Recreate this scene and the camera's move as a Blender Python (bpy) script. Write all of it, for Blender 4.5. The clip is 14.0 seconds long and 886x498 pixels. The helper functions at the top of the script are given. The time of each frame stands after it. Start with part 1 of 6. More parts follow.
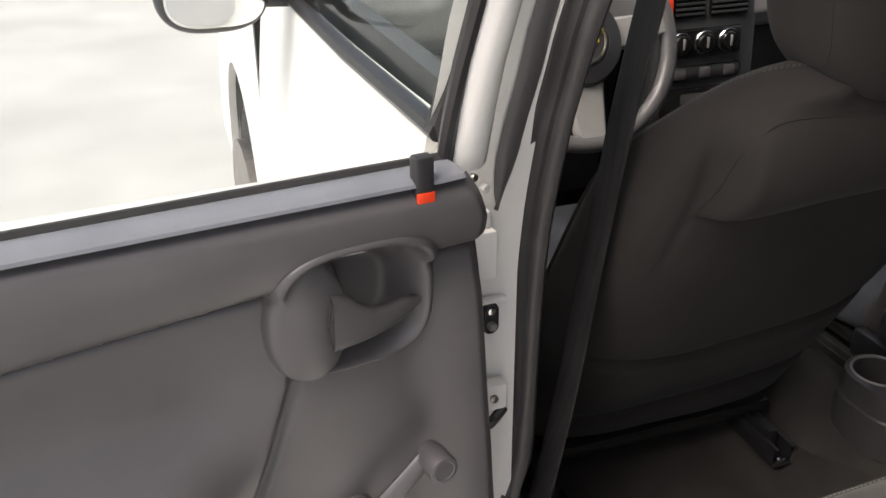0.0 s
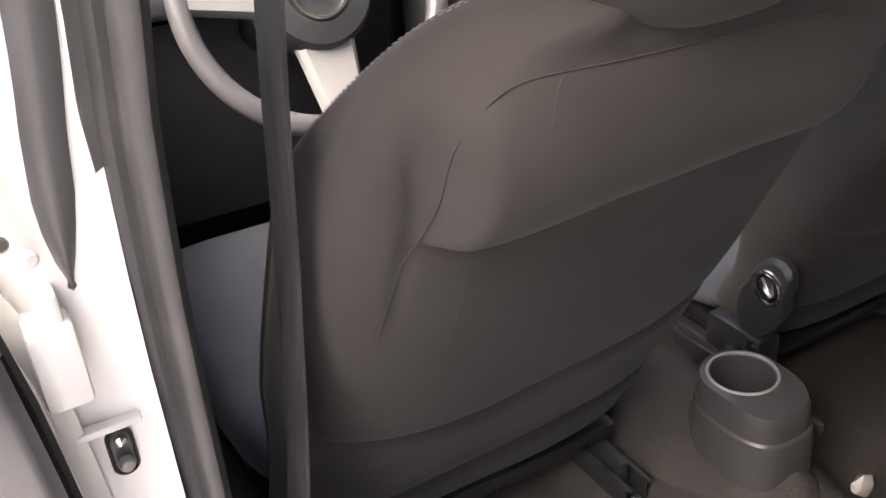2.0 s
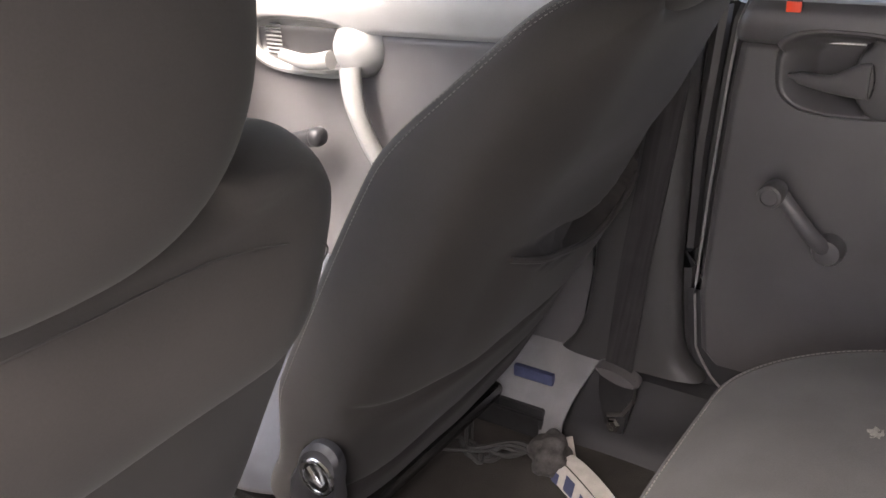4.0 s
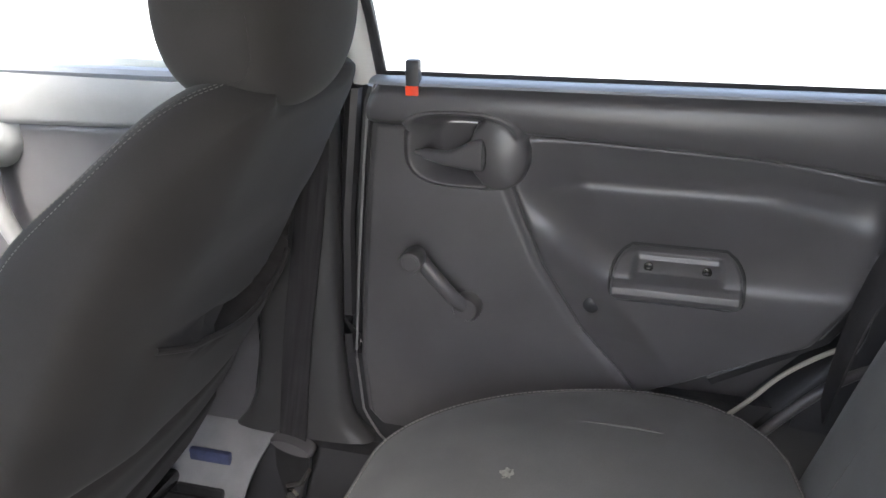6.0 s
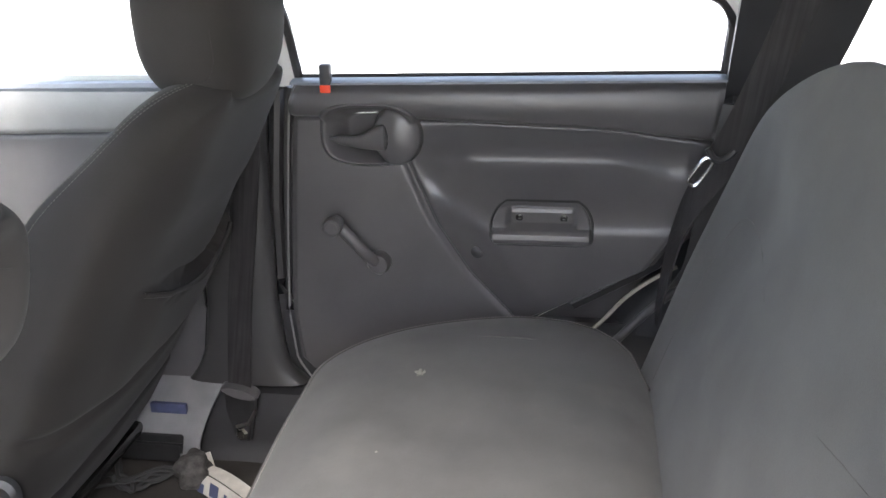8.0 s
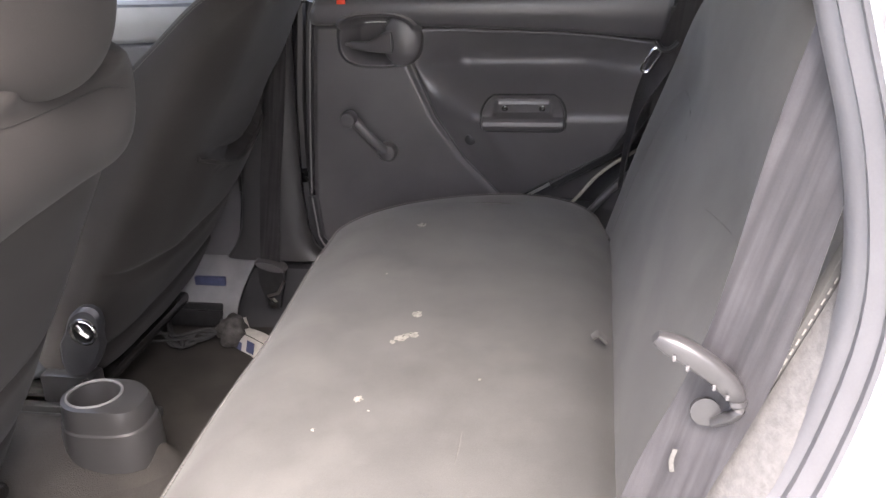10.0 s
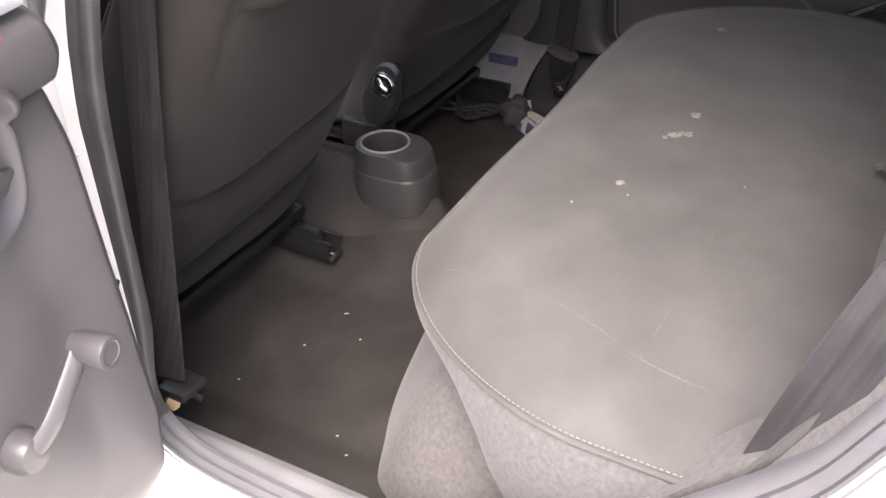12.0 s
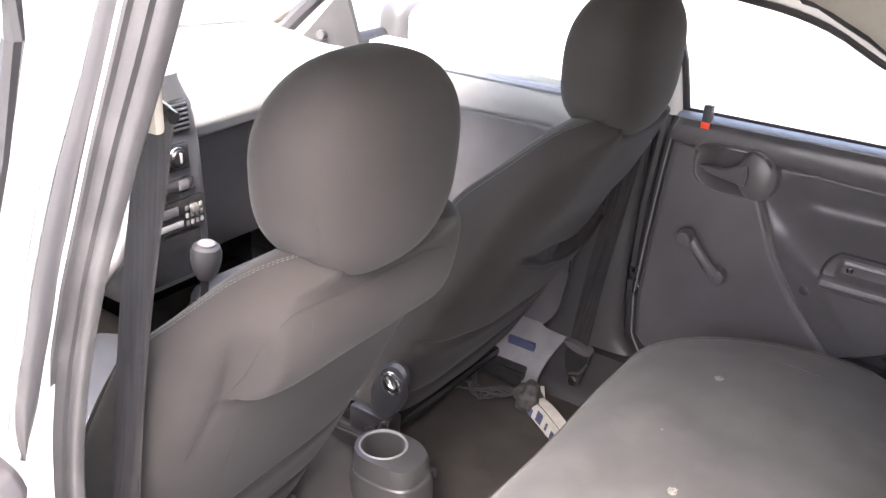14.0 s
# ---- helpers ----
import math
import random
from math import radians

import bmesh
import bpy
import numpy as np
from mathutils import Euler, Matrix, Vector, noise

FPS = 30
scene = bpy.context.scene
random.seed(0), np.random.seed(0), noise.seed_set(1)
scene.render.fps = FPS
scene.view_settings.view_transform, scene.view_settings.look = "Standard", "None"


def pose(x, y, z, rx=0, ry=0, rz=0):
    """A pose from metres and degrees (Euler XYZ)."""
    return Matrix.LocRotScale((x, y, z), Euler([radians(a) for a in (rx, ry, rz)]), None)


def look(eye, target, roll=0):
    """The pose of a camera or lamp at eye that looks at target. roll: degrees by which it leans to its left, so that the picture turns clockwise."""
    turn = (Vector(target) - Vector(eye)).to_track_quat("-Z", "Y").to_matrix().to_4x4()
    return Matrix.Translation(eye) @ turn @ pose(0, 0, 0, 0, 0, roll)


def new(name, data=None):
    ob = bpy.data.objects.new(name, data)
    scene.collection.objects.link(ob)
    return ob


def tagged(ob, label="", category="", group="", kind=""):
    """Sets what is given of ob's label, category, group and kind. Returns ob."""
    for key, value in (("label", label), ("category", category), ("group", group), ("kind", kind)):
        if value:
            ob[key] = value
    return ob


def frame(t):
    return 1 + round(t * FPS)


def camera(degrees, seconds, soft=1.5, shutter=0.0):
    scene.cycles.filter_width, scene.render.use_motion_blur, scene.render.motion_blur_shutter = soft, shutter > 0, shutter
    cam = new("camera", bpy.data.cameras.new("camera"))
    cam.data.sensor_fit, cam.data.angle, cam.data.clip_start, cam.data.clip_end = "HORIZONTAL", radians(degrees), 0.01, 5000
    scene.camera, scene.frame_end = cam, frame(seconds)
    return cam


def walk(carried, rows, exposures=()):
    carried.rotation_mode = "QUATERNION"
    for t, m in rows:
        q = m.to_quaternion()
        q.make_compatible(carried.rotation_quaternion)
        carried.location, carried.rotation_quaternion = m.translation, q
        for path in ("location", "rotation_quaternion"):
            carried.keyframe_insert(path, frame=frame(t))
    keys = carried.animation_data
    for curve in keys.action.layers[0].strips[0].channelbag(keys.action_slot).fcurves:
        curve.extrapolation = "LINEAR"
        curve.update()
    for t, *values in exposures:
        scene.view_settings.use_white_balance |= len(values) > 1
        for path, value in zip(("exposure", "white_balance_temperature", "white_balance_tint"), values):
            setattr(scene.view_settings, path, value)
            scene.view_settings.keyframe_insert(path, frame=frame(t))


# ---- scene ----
cam = camera(50.3, 14.0)
PATH = [
    (0, (-1.029, -0.885, 1.319), (-0.417, 0.791, 0.415), -0.1),
    (0.5, (-0.962, -0.782, 1.274), (-0.232, 0.838, 0.356), -0.3),
    (1, (-0.858, -0.688, 1.241), (-0.082, 0.879, 0.269), -0.3),
    (1.5, (-0.774, -0.641, 1.209), (-0.031, 0.931, 0.22), -1.9),
    (2, (-0.712, -0.614, 1.202), (0.1, 0.926, 0.218), -4.2),
    (2.5, (-0.644, -0.557, 1.2), (0.39, 0.839, 0.21), -3.0),
    (3, (-0.59, -0.542, 1.205), (0.647, 0.733, 0.286), -2.8),
    (5.3, (-0.449, -0.582, 1.222), (1.237, 0.176, 0.459), -2.3),
    (5.5, (-0.454, -0.594, 1.229), (1.261, 0.099, 0.469), -2.0),
    (6, (-0.496, -0.614, 1.246), (1.291, -0.099, 0.511), -0.3),
    (6.5, (-0.558, -0.635, 1.254), (1.271, -0.265, 0.533), -1.2),
    (7, (-0.633, -0.639, 1.26), (1.202, -0.292, 0.544), -1.4),
    (7.2, (-0.661, -0.643, 1.265), (1.176, -0.332, 0.536), -1.1),
    (9.3, (-1.05, -0.71, 1.294), (0.801, -0.402, 0.603), -2.1),
    (9.5, (-1.075, -0.715, 1.286), (0.774, -0.418, 0.584), -2.1),
    (10, (-1.131, -0.734, 1.238), (0.689, -0.417, 0.471), -2.2),
    (10.5, (-1.16, -0.756, 1.199), (0.519, -0.188, 0.274), -5.0),
    (11, (-1.172, -0.768, 1.17), (0.376, -0.073, 0.111), -4.4),
    (11.5, (-1.175, -0.758, 1.169), (0.288, -0.005, 0.032), -2.8),
    (12, (-1.185, -0.763, 1.227), (0.269, 0.05, 0.121), -1.1),
    (12.5, (-1.175, -0.783, 1.316), (0.279, 0.096, 0.262), -0.2),
    (13, (-1.136, -0.804, 1.396), (0.33, 0.132, 0.408), 0.9),
    (13.5, (-1.094, -0.81, 1.435), (0.404, 0.181, 0.557), 2.6),
    (14, (-1.064, -0.805, 1.489), (0.451, 0.206, 0.662), 3.1),
]
EXPOSURES = [(0.0, 0.6, 7000, 14), (1.0, 0.72, 7000, 14), (1.7, 1.6, 7000, 17), (2.4, 2.85, 7200, 23), (3.0, 2.82, 7400, 24), (5.5, 3.2, 6500, 12), (7.0, 3.2, 6500, 12), (9.5, 3.2, 6700, 16), (10.5, 2.4, 6800, 20), (11.5, 2.0, 6800, 20), (12.0, 2.2, 6800, 21), (13.0, 2.98, 6800, 21), (13.5, 3.28, 6750, 20), (14.0, 3.42, 6700, 20)]
walk(cam, [(t, look(eye, target, roll)) for t, eye, target, roll in PATH], EXPOSURES)

# ---- light ----
world = bpy.data.worlds.new("sky")
scene.world = world
world.use_nodes = True
wn = world.node_tree.nodes
sky = wn.new("ShaderNodeTexSky")
sky.sky_type, sky.sun_disc = "NISHITA", False
sky.sun_elevation, sky.sun_rotation = radians(55), radians(-107)
sky.air_density, sky.dust_density = 1.0, 3.0
haze = wn.new("ShaderNodeHueSaturation")
haze.inputs["Saturation"].default_value = 0.7
world.node_tree.links.new(sky.outputs[0], haze.inputs["Color"])
world.node_tree.links.new(haze.outputs[0], wn["Background"].inputs[0])
wn["Background"].inputs[1].default_value = 0.15
sun_data = bpy.data.lights.new("sun", "SUN")
sun_data.energy, sun_data.angle, sun_data.color = 2.5, radians(45), (1.0, 0.96, 0.91)
sun = new("sun", sun_data)
sun.matrix_world = look((-4.3, -1.3, 7.0), (0, 0, 0.6))


# ---- materials ----
def material(name, base, rough=0.6, metal=0.0, vary=0.25, scale=12.0, grain=900.0, bump=0.15, dist=0.0006, dirt=None, dirt_amount=0.0, sheen=0.0, spec=0.5, weave=False):
    m = bpy.data.materials.new(name)
    m.use_nodes = True
    nt = m.node_tree
    n, ln = nt.nodes, nt.links
    b = n["Principled BSDF"]
    b.inputs["Metallic"].default_value = metal
    b.inputs["Specular IOR Level"].default_value = spec
    b.inputs["Sheen Weight"].default_value = sheen
    co = n.new("ShaderNodeTexCoord")
    big = n.new("ShaderNodeTexNoise")
    big.inputs["Scale"].default_value, big.inputs["Detail"].default_value = scale, 5.0
    ln.new(co.outputs["Object"], big.inputs["Vector"])
    fine = n.new("ShaderNodeTexNoise")
    fine.inputs["Scale"].default_value, fine.inputs["Detail"].default_value = grain, 2.0
    ln.new(co.outputs["Object"], fine.inputs["Vector"])
    mix = n.new("ShaderNodeMix")
    mix.data_type = "RGBA"
    mix.inputs["A"].default_value = (*[c * (1 - vary) for c in base], 1)
    mix.inputs["B"].default_value = (*[min(1, c * (1 + vary)) for c in base], 1)
    add = n.new("ShaderNodeMath")
    add.operation = "MULTIPLY_ADD"
    add.inputs[1].default_value = 0.35
    ln.new(fine.outputs[0], add.inputs[0])
    ln.new(big.outputs[0], add.inputs[2])
    ramp = n.new("ShaderNodeMapRange")
    ramp.inputs["From Min"].default_value, ramp.inputs["From Max"].default_value = 0.45, 0.95
    ln.new(add.outputs[0], ramp.inputs[0])
    ln.new(ramp.outputs[0], mix.inputs["Factor"])
    colour = mix.outputs["Result"]
    if dirt:
        spots = n.new("ShaderNodeTexNoise")
        spots.inputs["Scale"].default_value, spots.inputs["Detail"].default_value = scale * 0.7, 8.0
        ln.new(co.outputs["Object"], spots.inputs["Vector"])
        cut = n.new("ShaderNodeMapRange")
        cut.inputs["From Min"].default_value, cut.inputs["From Max"].default_value = 0.52, 0.78
        cut.inputs["To Max"].default_value = dirt_amount
        ln.new(spots.outputs[0], cut.inputs[0])
        m2 = n.new("ShaderNodeMix")
        m2.data_type = "RGBA"
        m2.inputs["B"].default_value = (*dirt, 1)
        ln.new(cut.outputs[0], m2.inputs["Factor"])
        ln.new(colour, m2.inputs["A"])
        colour = m2.outputs["Result"]
    ln.new(colour, b.inputs["Base Color"])
    rr = n.new("ShaderNodeMapRange")
    rr.inputs["To Min"].default_value, rr.inputs["To Max"].default_value = max(0.02, rough - 0.04), min(1, rough + 0.04)
    ln.new(big.outputs[0], rr.inputs[0])
    ln.new(rr.outputs[0], b.inputs["Roughness"])
    bp = n.new("ShaderNodeBump")
    bp.inputs["Strength"].default_value, bp.inputs["Distance"].default_value = bump, dist or 0.0006
    if weave:
        wave = n.new("ShaderNodeTexWave")
        wave.inputs["Scale"].default_value, wave.inputs["Distortion"].default_value = 620.0, 2.0
        wave.bands_direction = "DIAGONAL"
        ln.new(co.outputs["Object"], wave.inputs["Vector"])
        sumb = n.new("ShaderNodeMath")
        ln.new(wave.outputs[0], sumb.inputs[0])
        ln.new(fine.outputs[0], sumb.inputs[1])
        ln.new(sumb.outputs[0], bp.inputs["Height"])
    else:
        ln.new(fine.outputs[0], bp.inputs["Height"])
    ln.new(bp.outputs[0], b.inputs["Normal"])
    return m


def glass_material(name, tint, rough=0.0):
    m = bpy.data.materials.new(name)
    m.use_nodes = True
    b = m.node_tree.nodes["Principled BSDF"]
    b.inputs["Base Color"].default_value = (*tint, 1)
    b.inputs["Transmission Weight"].default_value = 1.0
    b.inputs["Roughness"].default_value = rough
    b.inputs["IOR"].default_value = 1.1
    return m


CLOTH = material("seat_cloth", (0.027, 0.0245, 0.0229), 0.9, vary=0.16, scale=9, grain=700, bump=0.10, sheen=0.05, spec=0.2)
CLOTH_REAR = material("rear_seat_cloth", (0.0765, 0.0755, 0.0725), 0.85, vary=0.22, scale=9, grain=700, bump=0.3, sheen=0.12, spec=0.25, dirt=(0.138, 0.134, 0.126), dirt_amount=0.45)
CLOTH_SIDE = material("felt_cloth", (0.112, 0.108, 0.106), 0.95, vary=0.20, scale=160, grain=520, bump=0.45, dist=0.0015, sheen=0.15, spec=0.1)
FELT_GREY = material("grey_rag", (0.055, 0.052, 0.050), 0.9, vary=0.6, scale=70, grain=500, bump=0.6)
CARPET = material("carpet", (0.046, 0.043, 0.040), 0.97, vary=0.28, scale=9, grain=650, bump=0.8, dist=0.003, spec=0.1, dirt=(0.098, 0.090, 0.080), dirt_amount=0.4)
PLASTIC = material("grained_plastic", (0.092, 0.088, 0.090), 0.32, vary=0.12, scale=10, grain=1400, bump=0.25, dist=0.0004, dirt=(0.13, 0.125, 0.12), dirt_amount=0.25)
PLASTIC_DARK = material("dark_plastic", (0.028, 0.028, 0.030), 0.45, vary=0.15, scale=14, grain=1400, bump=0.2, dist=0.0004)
PLASTIC_GREY = material("grey_plastic", (0.23, 0.226, 0.22), 0.5, vary=0.1, scale=12, grain=1300, bump=0.2, dist=0.0004)
STACK = material("console_plastic", (0.05, 0.05, 0.052), 0.42, vary=0.1, scale=12, grain=1300, bump=0.2, dist=0.0004)
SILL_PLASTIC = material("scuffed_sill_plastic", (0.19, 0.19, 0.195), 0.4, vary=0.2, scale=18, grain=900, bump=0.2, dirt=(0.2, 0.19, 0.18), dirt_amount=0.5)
RUBBER = material("rubber", (0.03, 0.029, 0.03), 0.38, vary=0.2, scale=20, grain=600, bump=0.15)
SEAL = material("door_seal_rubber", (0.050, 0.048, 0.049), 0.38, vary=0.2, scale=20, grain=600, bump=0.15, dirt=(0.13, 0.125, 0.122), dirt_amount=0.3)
# the same seal rubber in a paler tone, standing in for light on it
SEAL_LIT = material("lit_seal_rubber", (0.115, 0.114, 0.120), 0.45, vary=0.12, scale=16, grain=600, bump=0.12)
SEAL_GREY = material("grey_seal_rubber", (0.19, 0.20, 0.22), 0.35, vary=0.12, scale=14, grain=700, bump=0.1)
PAINT = material("white_paint", (0.80, 0.79, 0.76), 0.22, vary=0.03, scale=6, grain=300, bump=0.03, dirt=(0.5, 0.46, 0.4), dirt_amount=0.15)
WEBBING = material("belt_webbing", (0.032, 0.030, 0.031), 0.6, vary=0.2, scale=30, grain=1200, bump=0.5, dist=0.0006, weave=True, spec=0.3)


def streaks(m, slope, amount):
    """Lengthwise worn streaks in belt webbing; slope: how far the belt leans along its width."""
    nt = m.node_tree
    n, ln = nt.nodes, nt.links
    co = n.new("ShaderNodeTexCoord")
    dot = n.new("ShaderNodeVectorMath")
    dot.operation = "DOT_PRODUCT"
    dot.inputs[1].default_value = (0, 170, 170 * slope)
    ln.new(co.outputs["Object"], dot.inputs[0])
    sep = n.new("ShaderNodeSeparateXYZ")
    ln.new(co.outputs["Object"], sep.inputs[0])
    slow = n.new("ShaderNodeMath")
    slow.operation = "MULTIPLY"
    slow.inputs[1].default_value = 7.0
    ln.new(sep.outputs[2], slow.inputs[0])
    comb = n.new("ShaderNodeCombineXYZ")
    ln.new(dot.outputs["Value"], comb.inputs[0])
    ln.new(slow.outputs[0], comb.inputs[1])
    tex = n.new("ShaderNodeTexNoise")
    tex.inputs["Scale"].default_value, tex.inputs["Detail"].default_value = 1.0, 3.0
    ln.new(comb.outputs[0], tex.inputs["Vector"])
    rng = n.new("ShaderNodeMapRange")
    rng.inputs["From Min"].default_value, rng.inputs["From Max"].default_value = 0.35, 0.65
    rng.inputs["To Min"].default_value, rng.inputs["To Max"].default_value = 1 - amount, 1 + amount
    ln.new(tex.outputs[0], rng.inputs[0])
    base = n["Principled BSDF"].inputs["Base Color"]
    mul = n.new("ShaderNodeVectorMath")
    mul.operation = "SCALE"
    ln.new(base.links[0].from_socket, mul.inputs[0])
    ln.new(rng.outputs[0], mul.inputs["Scale"])
    ln.new(mul.outputs[0], base)


streaks(WEBBING, 0.15, 0.3)
TONGUE = material("belt_tongue_plastic", (0.034, 0.033, 0.034), 0.35, vary=0.15, scale=40)
DARK_STITCH = material("grey_thread", (0.105, 0.098, 0.090), 0.8, vary=0.2, scale=300)
WEBBING_GREY = material("dusty_belt_webbing", (0.028, 0.0265, 0.029), 0.45, vary=0.25, scale=25, grain=1200, bump=0.4, weave=True, sheen=0.06, spec=0.4, dirt=(0.07, 0.067, 0.068), dirt_amount=0.3)
streaks(WEBBING_GREY, 0.27, 0.35)
CHROME = material("chrome", (0.75, 0.75, 0.74), 0.18, 1.0, vary=0.05, bump=0.02)
STEEL = material("worn_steel", (0.35, 0.33, 0.31), 0.4, 1.0, vary=0.3, scale=40, bump=0.1)
BRASS = material("yellow_zinc", (0.62, 0.45, 0.25), 0.35, 0.9, vary=0.3, scale=60)
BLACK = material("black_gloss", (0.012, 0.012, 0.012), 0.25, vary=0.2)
BLACK_STEEL = material("black_painted_steel", (0.02, 0.02, 0.021), 0.3, 0.0, vary=0.3, scale=40)
RED = material("orange_red_plastic", (0.85, 0.06, 0.015), 0.45, vary=0.08)
THREAD = material("pale_thread", (0.22, 0.208, 0.192), 0.8, vary=0.2, scale=300)
PIPING_THREAD = material("piping_thread", (0.195, 0.186, 0.172), 0.8, vary=0.2, scale=300)
SEAM_PALE = material("pale_seam", (0.090, 0.087, 0.082), 0.9, vary=0.2, scale=300)
SEAM = material("seam_thread", (0.022, 0.020, 0.019), 0.9, vary=0.2, scale=300)
STAIN = material("dried_white_stain", (0.21, 0.20, 0.18), 0.9, vary=0.3, scale=150)
nt = STAIN.node_tree
sp = nt.nodes.new("ShaderNodeTexNoise")
sp.inputs["Scale"].default_value, sp.inputs["Detail"].default_value = 240.0, 4.0
cut = nt.nodes.new("ShaderNodeMapRange")
cut.inputs["From Min"].default_value, cut.inputs["From Max"].default_value = 0.24, 0.46
tc = nt.nodes.new("ShaderNodeTexCoord")
nt.links.new(tc.outputs["Object"], sp.inputs["Vector"])
nt.links.new(sp.outputs[0], cut.inputs[0])
nt.links.new(cut.outputs[0], nt.nodes["Principled BSDF"].inputs["Alpha"])
PAPER = material("dirty_card", (0.46, 0.44, 0.40), 0.8, vary=0.15, scale=60)
NAVY = material("navy_print", (0.05, 0.06, 0.12), 0.6, vary=0.2, scale=80)
GOLD = material("gold_plastic", (0.75, 0.52, 0.08), 0.3, vary=0.1)
HEADLINER = material("headliner_cloth", (0.36, 0.335, 0.285), 0.9, vary=0.06, scale=20, grain=600, bump=0.3, spec=0.1)
GROUND = material("pale_concrete", (0.48, 0.485, 0.46), 0.9, vary=0.14, scale=1.6, grain=120, bump=0.4, dist=0.004, dirt=(0.3, 0.31, 0.28), dirt_amount=0.5)
TYRE = material("tyre_rubber", (0.03, 0.03, 0.03), 0.8, vary=0.2, scale=20)
GLASS = glass_material("clear_glass", (0.93, 0.96, 0.95))
GLASS_TINT = glass_material("tinted_glass", (0.70, 0.73, 0.74))
# tint made up to hold back light entering from the rear
GLASS_REAR = glass_material("light_cutting_glass", (0.12, 0.13, 0.13))
GLASS_GREEN = glass_material("green_tinted_glass", (0.86, 0.92, 0.90))
MIRROR = material("mirror_glass", (0.85, 0.86, 0.86), 0.05, 1.0, vary=0.01, bump=0.0)


# ---- helpers ----
def thing(name, label, category, at=(0, 0, 0), group="", kind=""):
    ob = new(name)
    ob.location = at
    ob.empty_display_size = 0.05
    return tagged(ob, label, category, group, kind)


def part(name, bm, mat, parent, label="", sharp=40):
    me = bpy.data.meshes.new(name)
    bmesh.ops.recalc_face_normals(bm, faces=bm.faces)
    base = Vector((0, 0, 0))
    p = parent
    while p:
        base += Vector(p.location)
        p = p.parent
    for v in bm.verts:
        v.co -= base
    bm.to_mesh(me)
    bm.free()
    me.materials.append(mat)
    for f in me.polygons:
        f.use_smooth = True
    me.set_sharp_from_angle(angle=radians(sharp))
    ob = new(name, me)
    ob.parent = parent
    if label:
        ob["label"] = label
    return ob


def sheet(fn, nu, nv, wrap=False, bm=None):
    """A surface fn(u, v), u and v from 0 to 1."""
    bm = bm or bmesh.new()
    rows = []
    for i in range(nu + (0 if wrap else 1)):
        rows.append([bm.verts.new(fn(i / nu, j / nv)) for j in range(nv + 1)])
    k = len(rows)
    for i in range(nu):
        a, b = rows[i], rows[(i + 1) % k]
        for j in range(nv):
            bm.faces.new((a[j], b[j], b[j + 1], a[j + 1]))
    return bm


def thicken(bm, d):
    bmesh.ops.recalc_face_normals(bm, faces=bm.faces[:])
    bm.normal_update()
    bmesh.ops.solidify(bm, geom=bm.faces[:], thickness=d)
    return bm


def loft(rings, cap=True, bm=None):
    """Closed rings of equally many points, joined one after the other."""
    bm = bm or bmesh.new()
    vs = [[bm.verts.new(p) for p in r] for r in rings]
    n = len(vs[0])
    for a, b in zip(vs, vs[1:]):
        for j in range(n):
            bm.faces.new((a[j], a[(j + 1) % n], b[(j + 1) % n], b[j]))
    if cap:
        bm.faces.new(vs[0][::-1])
        bm.faces.new(vs[-1])
    return bm


def smooth_path(pts, n):
    """A smooth line through the points (Catmull-Rom), n pieces between two points."""
    pts = [Vector(p) for p in pts]
    out = []
    for i in range(len(pts) - 1):
        p0, p1, p2, p3 = pts[max(0, i - 1)], pts[i], pts[i + 1], pts[min(len(pts) - 1, i + 2)]
        for k in range(n):
            t = k / n
            out.append(0.5 * ((2 * p1) + (p2 - p0) * t + (2 * p0 - 5 * p1 + 4 * p2 - p3) * t * t + (3 * p1 - p0 - 3 * p2 + p3) * t ** 3))
    return out + [pts[-1]]


def tube(pts, r, sides=8, bm=None, squash=1.0, up=(0, 0, 1), taper=None):
    """A round bar along a line; squash flattens it along its second direction."""
    pts = [Vector(p) for p in pts]
    rings = []
    for i, p in enumerate(pts):
        d = (pts[min(i + 1, len(pts) - 1)] - pts[max(i - 1, 0)]).normalized()
        a = d.cross(Vector(up))
        if a.length < 1e-4:
            a = d.cross(Vector((1, 0, 0)))
        a.normalize()
        b = a.cross(d)
        rr = r * (taper(i / (len(pts) - 1)) if taper else 1)
        rings.append([p + a * (rr * math.cos(2 * math.pi * k / sides)) + b * (rr * squash * math.sin(2 * math.pi * k / sides)) for k in range(sides)])
    return loft(rings, True, bm)


def ring_bar(pts, r, sides=8, bm=None):
    """A closed round bar along a closed line."""
    bm = bm or bmesh.new()
    pts = [Vector(p) for p in pts]
    n = len(pts)
    mid = sum(pts, Vector()) / n
    rings = []
    for i, p in enumerate(pts):
        d = (pts[(i + 1) % n] - pts[i - 1]).normalized()
        a = (p - mid) - d * (p - mid).dot(d)
        a.normalize()
        b = a.cross(d)
        rings.append([bm.verts.new(p + a * (r * math.cos(2 * math.pi * k / sides)) + b * (r * math.sin(2 * math.pi * k / sides))) for k in range(sides)])
    for i in range(n):
        A, B = rings[i], rings[(i + 1) % n]
        for k in range(sides):
            bm.faces.new((A[k], A[(k + 1) % sides], B[(k + 1) % sides], B[k]))
    return bm


